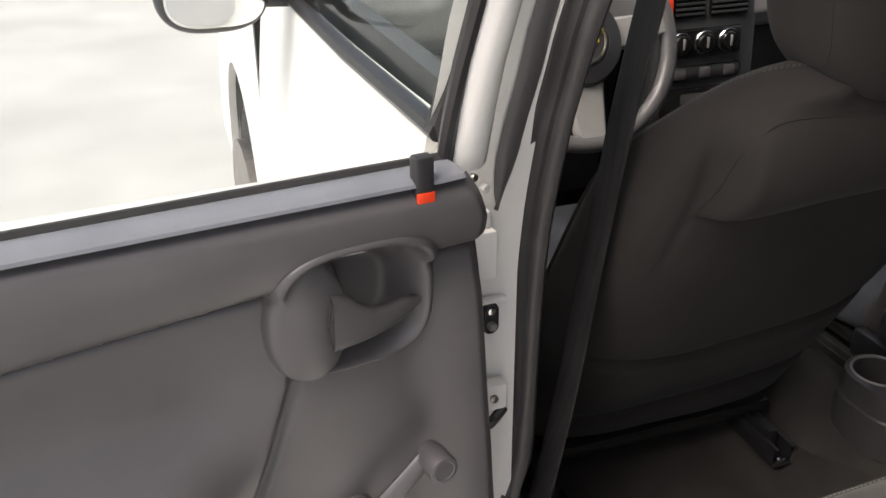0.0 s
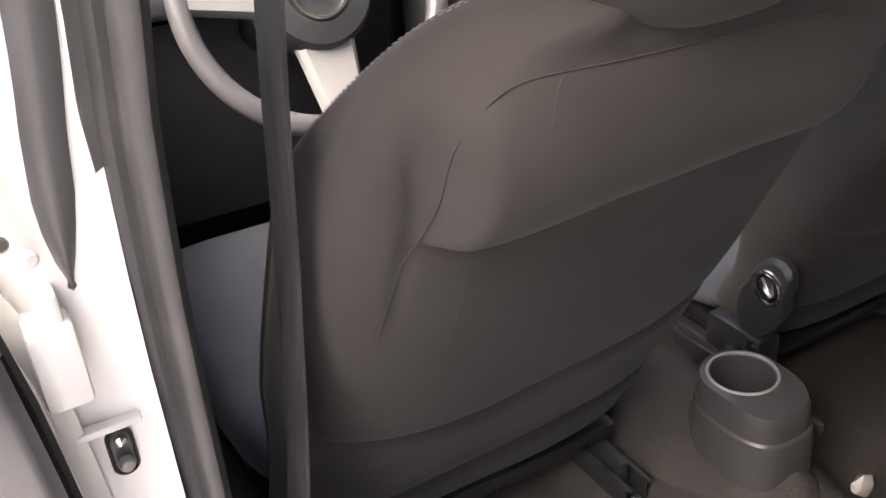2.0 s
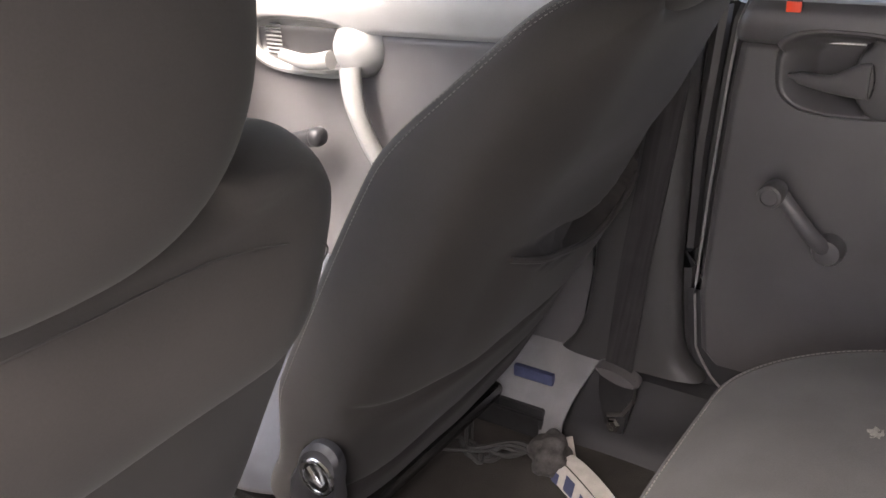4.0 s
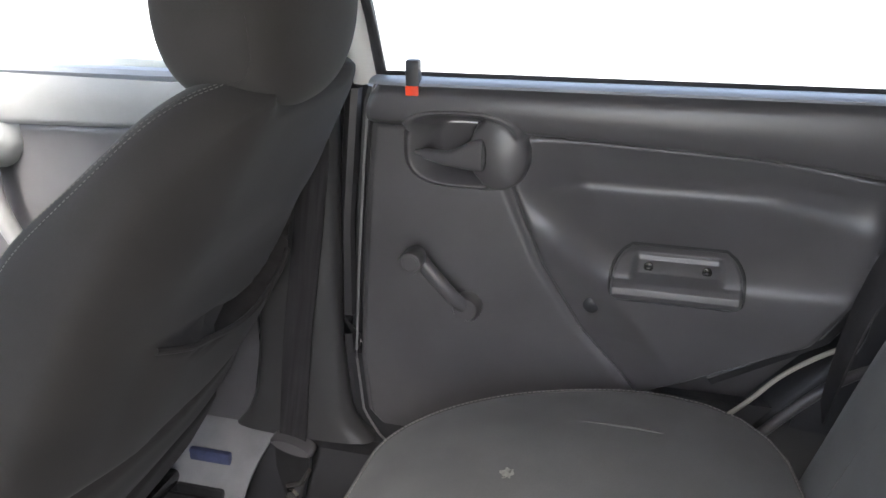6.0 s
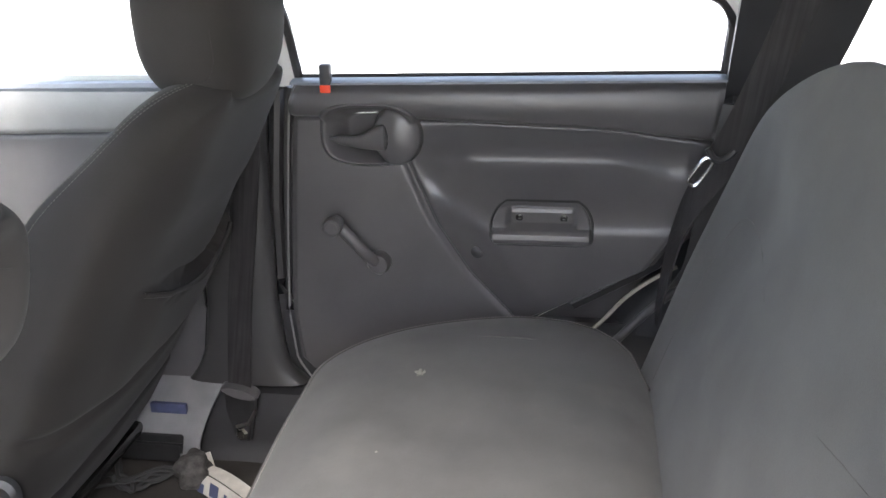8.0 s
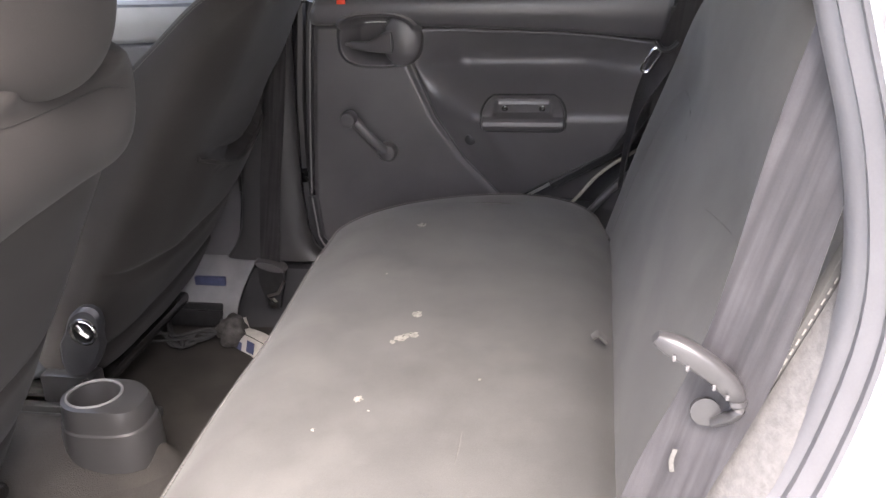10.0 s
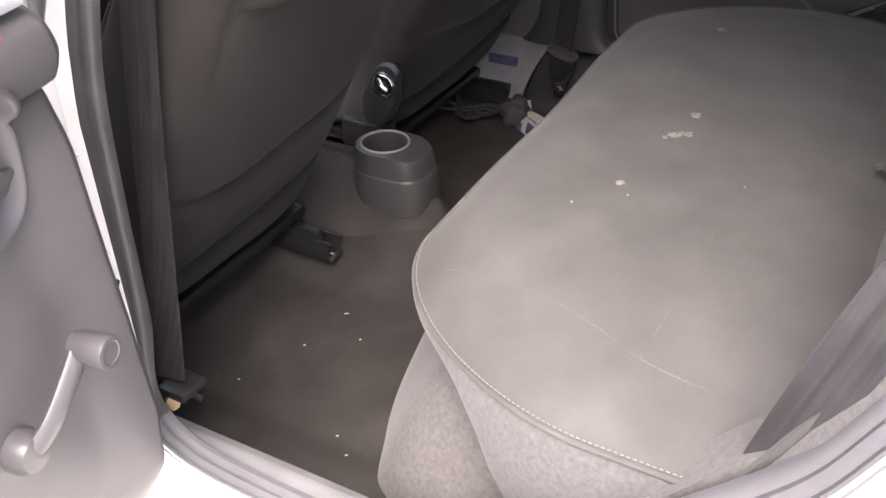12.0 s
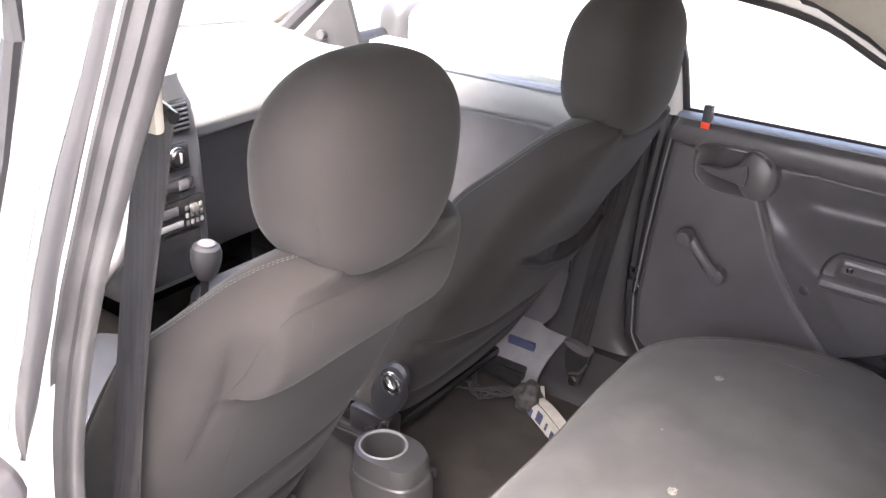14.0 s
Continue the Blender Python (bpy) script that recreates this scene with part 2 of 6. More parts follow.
def box(lo, hi, bevel=0.004, seg=2, bm=None):
    bm2 = bmesh.new()
    bmesh.ops.create_cube(bm2, size=1.0)
    lo, hi = Vector(lo), Vector(hi)
    for v in bm2.verts:
        v.co = (lo + hi) / 2 + Vector([v.co[i] * (hi - lo)[i] for i in range(3)])
    if bevel:
        bmesh.ops.bevel(bm2, geom=bm2.edges[:], offset=bevel, segments=seg, profile=0.5, affect="EDGES")
    if bm is None:
        return bm2
    tmp = bpy.data.meshes.new("tmp")
    bm2.to_mesh(tmp)
    bm2.free()
    bm.from_mesh(tmp)
    bpy.data.meshes.remove(tmp)
    return bm


def spin(profile, at, axis, sides=24, bm=None):
    """A turned body: profile of (radius, height) along axis from at."""
    axis = Vector(axis).normalized()
    a = axis.orthogonal().normalized()
    b = axis.cross(a)
    at = Vector(at)
    rings = [[at + axis * h + (a * math.cos(2 * math.pi * k / sides) + b * math.sin(2 * math.pi * k / sides)) * max(r, 0.0002) for k in range(sides)] for r, h in profile]
    return loft(rings, True, bm)


def strap(pts, wide, width, thick=0.0014, n=10):
    """A flat belt along a line; wide: its direction across, one for all or one for each point."""
    line = smooth_path(pts, n)
    k = len(line)
    wides = [Vector(w) for w in wide] if isinstance(wide[0], (tuple, list)) else [Vector(wide)] * len(pts)
    rings = []
    for i, p in enumerate(line):
        d = (line[min(i + 1, k - 1)] - line[max(i - 1, 0)]).normalized()
        f = i / (k - 1) * (len(wides) - 1)
        j = min(int(f), len(wides) - 2)
        w = wides[j].lerp(wides[j + 1], f - j)
        w = (w - d * w.dot(d)).normalized()
        m = d.cross(w) * thick
        e = w * (width / 2)
        rings.append([p - e - m, p - e * 0.9 - m * 1.15, p + e * 0.9 - m * 1.15, p + e - m, p + e + m, p + e * 0.9 + m * 1.15, p - e * 0.9 + m * 1.15, p - e + m])
    return loft(rings)


def sgnpow(v, e):
    return math.copysign(abs(v) ** e, v)


def step(a, b, x):
    t = min(1, max(0, (x - a) / (b - a)))
    return t * t * (3 - 2 * t)


def lerp_table(tab, x):
    if x <= tab[0][0]:
        return tab[0][1]
    for (x0, y0), (x1, y1) in zip(tab, tab[1:]):
        if x <= x1:
            return y0 + (y1 - y0) * (x - x0) / (x1 - x0)
    return tab[-1][1]


def blob(c, half, e1=2.6, e2=2.6, nu=36, nv=24, warp=None):
    """A rounded cushion-like body."""
    c = Vector(c)

    def fn(u, v):
        a, b = 2 * math.pi * u, math.pi * (v - 0.5) * 0.99999
        p = Vector((sgnpow(math.cos(a), 2 / e1) * sgnpow(math.cos(b), 2 / e2) * half[0], sgnpow(math.sin(a), 2 / e1) * sgnpow(math.cos(b), 2 / e2) * half[1], sgnpow(math.sin(b), 2 / e2) * half[2]))
        if warp:
            p = warp(p)
        return c + p

    bm = sheet(fn, nu, nv, True)
    bmesh.ops.remove_doubles(bm, verts=bm.verts, dist=1e-5)
    return bm


# ---- ground ----
bm = sheet(lambda u, v: Vector(((u - 0.5) * 400, (v - 0.5) * 400, 0.0)), 40, 40)
ground = part("ground", bm, GROUND, None)
tagged(ground, "pale sunlit concrete yard around the car", "ground", kind="structure")

# ---- car body ----
car = thing("car_body", "white painted four-door car body with open rear side", "car body", (0, 0.3, 0))


def tumble(z):
    return lerp_table([(1.03, 0.0), (1.115, 0.005), (1.169, 0.013), (1.22, 0.022), (1.267, 0.033), (1.30, 0.041), (1.36, 0.052), (1.46, 0.078)], z)


# rear left door opening, in y and z
OPENING = [(-0.080, 0.70), (-0.081, 0.58), (-0.100, 0.505), (-0.15, 0.464), (-0.25, 0.453), (-0.365, 0.454), (-0.46, 0.474), (-0.545, 0.512), (-0.63, 0.580), (-0.70, 0.650), (-0.757, 0.718),
           (-0.793, 0.79), (-0.828, 0.850), (-0.853, 0.91), (-0.872, 1.0), (-0.866, 1.08), (-0.848, 1.15), (-0.822, 1.24), (-0.79, 1.34), (-0.74, 1.425), (-0.66, 1.455), (-0.45, 1.455),
           (-0.30, 1.445), (-0.245, 1.40), (-0.222, 1.33), (-0.186, 1.20), (-0.146, 1.08), (-0.106, 0.95), (-0.087, 0.85)]
opening_line = [Vector((0, y, z)) for y, z in OPENING]
opening_line = smooth_path(opening_line + [opening_line[0]], 5)[:-1]


def jamb_x(x, y, z):
    """Flange depth of the opening: narrow on the sill, set inboard on the front pillar."""
    front = step(-0.22, -0.13, y) * step(0.52, 0.68, z) * step(1.40, 1.2, z)
    low = step(0.60, 0.50, z)
    if x > -0.665:
        x += 0.25 * front * (-0.665 - x)
    x += 0.013 * front
    if x > -0.68:
        x = x + low * 0.45 * (-0.680 - x)
    return x


def opening_row(off, x):
    n = len(opening_line)
    out = []
    for i, p in enumerate(opening_line):
        d = (opening_line[(i + 1) % n] - opening_line[i - 1]).normalized()
        q = p + Vector((0, d.z, -d.y)) * -off
        q.y = min(q.y, lerp_table([(0.40, 0.06), (0.95, -0.03), (1.05, -0.078), (1.20, -0.120), (1.45, -0.19)], q.z))
        out.append(Vector((jamb_x(x, q.y, q.z) + tumble(q.z), q.y, q.z)))
    return out


def opening_strip(rows, keep=None):
    bm = bmesh.new()
    vs = [[bm.verts.new(p) for p in opening_row(o, x)] for o, x in rows]
    n = len(vs[0])
    for a, b in zip(vs, vs[1:]):
        for j in range(n):
            if keep is None or keep(opening_line[j]):
                bm.faces.new((a[j], a[(j + 1) % n], b[(j + 1) % n], b[j]))
    for v in [v for v in bm.verts if not v.link_faces]:
        bm.verts.remove(v)
    return bm


# painted jamb and outer side around the opening
part("door_jamb", opening_strip([(0.012, -0.645), (0.014, -0.672), (0.030, -0.676), (0.036, -0.690), (0.062, -0.694), (0.068, -0.715), (0.074, -0.735), (0.085, -0.748), (0.14, -0.755)]), PAINT, car)
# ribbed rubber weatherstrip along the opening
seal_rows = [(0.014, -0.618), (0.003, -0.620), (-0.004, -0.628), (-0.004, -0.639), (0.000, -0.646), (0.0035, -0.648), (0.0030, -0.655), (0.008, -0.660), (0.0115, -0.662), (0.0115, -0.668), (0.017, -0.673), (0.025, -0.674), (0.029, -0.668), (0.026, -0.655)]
# light painted into the colour: dark along the front pillar, pale elsewhere
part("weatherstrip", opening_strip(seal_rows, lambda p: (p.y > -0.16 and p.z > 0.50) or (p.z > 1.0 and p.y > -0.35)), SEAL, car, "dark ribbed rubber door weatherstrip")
part("weatherstrip", opening_strip(seal_rows, lambda p: not ((p.y > -0.16 and p.z > 0.50) or (p.z > 1.0 and p.y > -0.35))), SEAL_LIT, car, "rubber door weatherstrip, its lit tone painted in")

# lower side below the opening, and the outer skin behind it
SIDE = -0.755


def side_skin(y0, y1, z0, z1, ny=12, nz=12):
    def fn(u, v):
        y, z = y0 + (y1 - y0) * u, z0 + (z1 - z0) * v
        bulge = 0.03 * math.sin(math.pi * min(1, max(0, (z - 0.15) / 0.95)))
        return Vector((SIDE + 0.012 - bulge + tumble(z), y, z))
    return sheet(fn, ny, nz)


part("rocker_panel", thicken(side_skin(-0.62, 1.15, 0.18, 0.36), 0.02), PAINT, car)


def quarter_r(u, v):
    y, z = -1.75 + 0.85 * u, 0.45 + 0.55 * v
    return Vector((0.755 + 0.02 * math.sin(math.pi * v), y, z))


part("rear_quarter_panel", thicken(sheet(quarter_r, 12, 12), 0.02), PAINT, car)
part("rocker_panel", thicken(sheet(lambda u, v: Vector((0.745, -0.62 + 1.77 * u, 0.18 + 0.22 * v)), 8, 4), 0.02), PAINT, car)
part("front_panel", thicken(sheet(lambda u, v: Vector((-0.66 + 1.32 * u, 2.07 - 0.05 * (2 * u - 1) ** 2 + 0.03 * math.sin(math.pi * v), 0.30 + 0.50 * v)), 12, 8), 0.02), PAINT, car)
part("rear_quarter_panel", thicken(side_skin(-1.75, -0.99, 0.45, 1.02), 0.02), PAINT, car)


# front left door, closed, seen from outside
front_left_door = thing("front_door", "closed white front door with black mirror", "car door", (-0.76, 0.4, 0.3), "car doors")


def fl_skin(u, v):
    y = -0.075 + 0.99 * u
    z = 0.30 + 0.705 * v
    return Vector((-0.745 - 0.024 * math.sin(math.pi * v) + 0.02 * v - 0.015 * math.sin(math.pi * u), y, z))


part("outer_skin", thicken(sheet(fl_skin, 14, 14), 0.02), PAINT, front_left_door)
part("belt_moulding", tube([(-0.733, -0.07, 1.006), (-0.740, 0.25, 1.004), (-0.736, 0.62, 1.0), (-0.725, 0.88, 0.998)], 0.013, 8, squash=0.8), RUBBER, front_left_door)
frame_line = smooth_path([(-0.728, -0.055, 1.0), (-0.695, -0.10, 1.15), (-0.645, -0.165, 1.36), (-0.62, -0.13, 1.425), (-0.60, 0.10, 1.44), (-0.62, 0.40, 1.33), (-0.69, 0.62, 1.10), (-0.728, 0.70, 1.0)], 6)
part("window_frame", tube(frame_line, 0.019, 8), PLASTIC_DARK, front_left_door)


def fl_glass(u, v):
    z = 1.0 + 0.42 * v
    y0, y1 = -0.055 - 0.10 * v, 0.70 - 0.60 * v ** 1.15
    return Vector((-0.727 + tumble(z), y0 + (y1 - y0) * u, z))


part("inner_panel", thicken(sheet(lambda u, v: Vector((-0.655, -0.06 + 0.98 * u, 0.36 + 0.63 * v)), 6, 6), 0.03), PLASTIC_DARK, front_left_door)
gl = part("window_pane", thicken(sheet(fl_glass, 10, 8), 0.003), GLASS_GREEN, front_left_door)
gl.visible_shadow = False
bm = blob((-0.862, 0.600, 1.030), (0.086, 0.055, 0.068), 2.8, 2.8)
mirror_l = part("wing_mirror", bm, PLASTIC_DARK, front_left_door, "black plastic wing mirror housing")
part("mirror_arm", tube([(-0.72, 0.60, 1.02), (-0.82, 0.60, 1.025)], 0.026, 10, squash=1.2), BLACK, front_left_door)
bm = blob((-0.862, 0.550, 1.030), (0.074, 0.006, 0.052), 3.2, 3.2)
part("mirror_glass", bm, MIRROR, mirror_l)
part("mirror_sail", thicken(sheet(lambda u, v: Vector((-0.73 + tumble(1.0 + 0.13 * v), 0.48 + 0.21 * u * (1 - v) + 0.09 * v, 1.0 + 0.13 * v)), 4, 4), 0.012), BLACK, front_left_door)


# front wing, bonnet, wheel
def wing(u, v):
    y = 0.93 + 1.15 * u
    low = 0.34 + 0.33 * math.sqrt(max(0, 1 - ((y - 1.42) / 0.36) ** 2)) if abs(y - 1.42) < 0.36 else 0.30
    top = 0.99 - 0.16 * u
    z = low + (top - low) * v
    return Vector((-0.757 + 0.08 * v ** 3 + 0.06 * u, y, z))


part("front_wing", thicken(sheet(wing, 30, 10), 0.02), PAINT, car)
part("front_wing", thicken(sheet(lambda u, v: Vector((-wing(u, v).x, wing(u, v).y, wing(u, v).z)), 30, 10), 0.02), PAINT, car)
part("bonnet", thicken(sheet(lambda u, v: Vector((-0.70 + 1.40 * v, 1.05 + 1.05 * u, 1.02 - 0.22 * u ** 1.5 + 0.05 * math.sin(math.pi * v))), 14, 14), 0.02), PAINT, car)
part("front_panel", thicken(sheet(lambda u, v: Vector(((-0.685 + 1.37 * u) * (1 - 0.03 * v), 2.045 + 0.06 * math.sin(math.pi * u) + 0.02 * math.sin(math.pi * v) - 0.02 * v, 0.22 + 0.58 * v)), 20, 10), 0.02), PAINT, car)
part("rear_panel", thicken(sheet(lambda u, v: Vector((-0.70 + 1.40 * u, -1.73 - 0.06 * math.sin(math.pi * u) - 0.03 * math.sin(math.pi * v), 0.24 + 0.22 * v)), 20, 8), 0.02), PAINT, car)
part("rocker_panel", thicken(sheet(lambda u, v: Vector((0.752 - 0.03 * (1 - v) ** 2, -0.62 + 1.77 * u, 0.18 + 0.27 * v)), 12, 6), 0.02), PAINT, car)


def wheel_at(x, y):
    w = part("wheel", spin([(0.0, -0.08), (0.20, -0.085), (0.275, -0.07), (0.29, 0.0), (0.275, 0.07), (0.20, 0.085), (0.0, 0.08)], (x, y, 0.29), (1, 0, 0), 36), TYRE, car, "black tyre on a steel rim")
    part("rim", spin([(0.0, 0.02), (0.05, 0.03), (0.17, 0.01), (0.185, 0.03), (0.185, -0.02)], (x + (0.07 if x > 0 else -0.09), y, 0.29), (1, 0, 0), 28), STEEL, w)


for wx in (-0.63, 0.63):
    wheel_at(wx, 1.42)
    wheel_at(wx, -1.02)


# roof, headliner, windscreen, tail
def roof(u, v):
    x = -0.60 + 1.16 * u
    y = -1.45 + 1.75 * v
    z = 1.475 - 0.10 * step(0.55, 1, u) - 0.14 * step(0.35, 0, v) - 0.05 * step(0.8, 1, v) - 0.02 * (2 * u - 1) ** 4
    return Vector((x, y, z))


part("roof", thicken(sheet(lambda u, v: roof(u, v) + Vector((0, 0, 0.02)), 20, 20), 0.012), PAINT, car)
part("headliner", thicken(sheet(lambda u, v: roof(u, v) + Vector((0, 0, -0.004)), 20, 20), 0.008), HEADLINER, car, "pale cloth headliner")


def screen(u, v):
    x = (-0.66 + 1.32 * u)
    f = 1 - 0.16 * v
    return Vector((x * f, 1.02 - 0.74 * v - 0.10 * (2 * u - 1) ** 2 * (1 - 0.3 * v), 1.02 + 0.41 * v - 0.02 * (2 * u - 1) ** 2))


ws = part("windscreen", thicken(sheet(screen, 16, 10), 0.005), GLASS, car)
ws.visible_shadow = False
part("screen_seal", tube([screen(k / 16, 0.0) + Vector((0, -0.004, 0.006)) for k in range(17)], 0.007, 8), RUBBER, car, "black windscreen seal")
for sx in (-1, 1):
    part("front_pillar", tube([(sx * 0.70, 0.96, 1.0), (sx * 0.655, 0.62, 1.21), (sx * 0.60, 0.27, 1.42)], 0.028, 10), PAINT if sx < 0 else HEADLINER, car)
    part("rear_pillar", thicken(sheet(lambda u, v: Vector((sx * (0.70 - 0.62 * max(0, 0.9 * v - 0.08) * 0.35), -0.93 - (0.30 if sx < 0 else 0.085) * u - 0.10 * v * (1 - u if sx < 0 else 1), 0.98 + 0.44 * v)), 6, 8), 0.03), PLASTIC_DARK if sx > 0 else PAINT, car)
part("tailgate", thicken(sheet(lambda u, v: Vector(((-0.62 + 1.24 * u), -1.72 - 0.05 * math.sin(math.pi * u) + 0.04 * v, 0.45 + 0.55 * v)), 10, 6), 0.03), PAINT, car)
# pane darkened only to keep light off the seat backs
part("rear_window", thicken(sheet(lambda u, v: Vector(((-0.58 + 1.16 * u) * (1 - 0.14 * v), -1.70 + 0.27 * v, 1.0 + 0.33 * v)), 10, 6), 0.004), GLASS_REAR, car)
part("quarter_window", thicken(sheet(lambda u, v: Vector((0.69 - 0.07 * v, -1.04 - 0.62 * u, 1.0 + 0.34 * v)), 6, 6), 0.004), GLASS_TINT, car)
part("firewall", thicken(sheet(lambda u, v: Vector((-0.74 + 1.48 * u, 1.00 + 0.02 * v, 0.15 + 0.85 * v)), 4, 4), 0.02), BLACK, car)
part("parcel_shelf", thicken(sheet(lambda u, v: Vector((-0.55 + 1.10 * u, -1.66 + 0.62 * v, 0.98)), 4, 4), 0.015), CARPET, car)


# floor with tunnel and rear riser
def floor_z(x, y):
    base = 0.30 + 0.05 * step(0.05, 0.30, y) - 0.02 * step(0.42, 0.6, y)
    tun = math.exp(-(abs(x) / 0.105) ** 3.2)
    top = lerp_table([(-0.55, 0.40), (-0.30, 0.335), (-0.12, 0.385), (0.0, 0.415), (0.2, 0.42), (1.1, 0.50)], y)
    z = base + max(0, top - base) * tun
    z += 0.022 * step(0.44, 0.52, abs(x))
    z += 0.003 * noise.noise(Vector((x * 7, y * 7, 0)))
    return z


def floor_pt(u, v):
    x = -0.60 + 1.20 * u
    y = -0.75 + 1.75 * v
    z = floor_z(x, y)
    return Vector((x, y, z))


part("floor_carpet", sheet(floor_pt, 100, 130), CARPET, car, "worn dusty dark carpet with crumbs")


# felt-covered riser under the rear seat
RISER = [(0.59, -0.50), (0.56, -0.30), (0.45, -0.215), (0.2, -0.195), (-0.05, -0.175), (-0.20, -0.182), (-0.343, -0.210), (-0.430, -0.243), (-0.510, -0.285), (-0.540, -0.37), (-0.545, -0.60)]
riser_line = smooth_path([(x, y, 0.30) for x, y in RISER], 8)


def riser_pt(u, v):
    f = u * (len(riser_line) - 1)
    j = min(int(f), len(riser_line) - 2)
    p = riser_line[j].lerp(riser_line[j + 1], f - j)
    inward = (Vector((p.x * 0.3, -0.62, 0.30)) - p).normalized()
    z = 0.298 + 0.235 * v
    return Vector((p.x, p.y, z)) + inward * (0.125 * v ** 1.6 + 0.004 * math.sin(math.pi * v)) + Vector((0, 0, 0.004 * noise.noise(p * 9)))


part("riser_felt", thicken(sheet(riser_pt, 90, 16), 0.006), CLOTH_SIDE, car, "grey felt lining under the rear seat")


# sill trims inside both openings
def sill_trim(sx):
    prof = [(0.668, 0.446), (0.655, 0.453), (0.632, 0.453), (0.618, 0.446), (0.606, 0.405), (0.597, 0.345), (0.575, 0.312), (0.54, 0.300), (0.54, 0.28), (0.60, 0.28), (0.668, 0.40)]

    def fn(u, v):
        y = -0.62 + 1.50 * u
        f = v * (len(prof) - 1)
        j = min(int(f), len(prof) - 2)
        t = f - j
        x = prof[j][0] + (prof[j + 1][0] - prof[j][0]) * t
        z = prof[j][1] + (prof[j + 1][1] - prof[j][1]) * t
        z += 0.09 * step(-0.36, -0.60, y)
        return Vector((sx * x, y, z))
    return sheet(fn, 40, 30)


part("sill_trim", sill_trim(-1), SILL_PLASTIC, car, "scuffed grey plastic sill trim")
# same profile mirrored, coloured much darker than the left trim
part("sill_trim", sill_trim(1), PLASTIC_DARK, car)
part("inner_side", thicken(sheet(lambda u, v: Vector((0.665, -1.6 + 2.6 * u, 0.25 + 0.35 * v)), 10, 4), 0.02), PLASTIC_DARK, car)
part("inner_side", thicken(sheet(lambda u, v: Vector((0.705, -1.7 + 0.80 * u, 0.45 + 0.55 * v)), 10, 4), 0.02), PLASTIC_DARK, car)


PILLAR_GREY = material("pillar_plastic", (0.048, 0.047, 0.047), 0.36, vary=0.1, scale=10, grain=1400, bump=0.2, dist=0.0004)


# pillars between the doors
def pillar(sx, y_rear, mat, label):
    def ring(z):
        w = lerp_table([(0.42, 0.20), (0.50, 0.16), (0.62, 0.135), (1.0, 0.12), (1.44, 0.11)] if sx < 0 else [(0.42, 0.31), (0.45, 0.27), (0.47, 0.226), (0.495, 0.175), (0.53, 0.146), (0.62, 0.125), (1.44, 0.12)], z)
        yr = y_rear(z)
        xo = 0.655 - tumble(z)
        xi = xo - (0.026 if sx < 0 else lerp_table([(0.42, 0.06), (0.6, 0.05), (1.4, 0.045)], z))
        pts = []
        for k in range(20):
            a = 2 * math.pi * k / 20
            px = (xo + xi) / 2 + (xo - xi) / 2 * sgnpow(math.cos(a), 0.6)
            py = yr + w / 2 + w / 2 * sgnpow(math.sin(a), 0.6)
            pts.append(Vector((sx * px, py, z)))
        return pts
    low = 0.42 if sx < 0 else 0.472
    return loft([ring(low + (1.44 - low) * (k / 40) ** 1.4) for k in range(41)])


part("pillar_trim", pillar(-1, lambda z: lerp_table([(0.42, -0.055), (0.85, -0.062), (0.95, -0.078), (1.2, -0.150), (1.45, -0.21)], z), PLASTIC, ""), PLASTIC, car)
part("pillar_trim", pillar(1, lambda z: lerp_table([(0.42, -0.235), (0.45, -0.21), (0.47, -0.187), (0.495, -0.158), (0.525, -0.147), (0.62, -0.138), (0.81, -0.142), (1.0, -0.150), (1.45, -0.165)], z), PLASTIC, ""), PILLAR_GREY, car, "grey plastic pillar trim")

part("pillar_jamb", thicken(sheet(lambda u, v: Vector((0.70 - tumble(0.36 + 1.08 * v), -0.150 + 0.17 * u, 0.36 + 1.08 * v)), 4, 20), 0.03), RUBBER, car)
part("pillar_seal", tube([(0.655 - tumble(z), lerp_table([(0.42, -0.20), (0.46, -0.165), (0.52, -0.145), (0.62, -0.138), (0.8, -0.143), (1.0, -0.163), (1.4, -0.14)], z), z) for z in [0.42 + 0.03 * k for k in range(32)]], 0.012, 8), RUBBER, car, "black door seal")
part("body_side", thicken(sheet(lambda u, v: Vector((0.708, -0.15 - 0.95 * u, 0.36 + 0.64 * v)), 8, 8), 0.006), PLASTIC, car)
# outer pillar with grey applique, brackets and courtesy-light switch
def face_y0(z):
    return lerp_table([(0.40, -0.088), (0.60, -0.082), (0.85, -0.078), (0.93, -0.090), (1.09, -0.132), (1.44, -0.228)], z)


part("outer_pillar", thicken(sheet(lambda u, v: Vector((-0.650 - 0.068 * u + tumble(0.40 + 1.04 * v), face_y0(0.40 + 1.04 * v) + 0.012 * u * u, 0.40 + 1.04 * v)), 8, 40), 0.006), PAINT, car, "white painted pillar face")


def applique(u, v):
    z = 0.925 + 0.515 * v
    w = 0.011 * min(1, 9 * v) ** 0.7 + 0.003 * v
    return Vector((-0.682 + 0.010 * step(0.93, 1.10, z) + tumble(z) + w * (2 * u - 1), face_y0(z) - 0.006 + 0.004 * (2 * u - 1) ** 2, z))


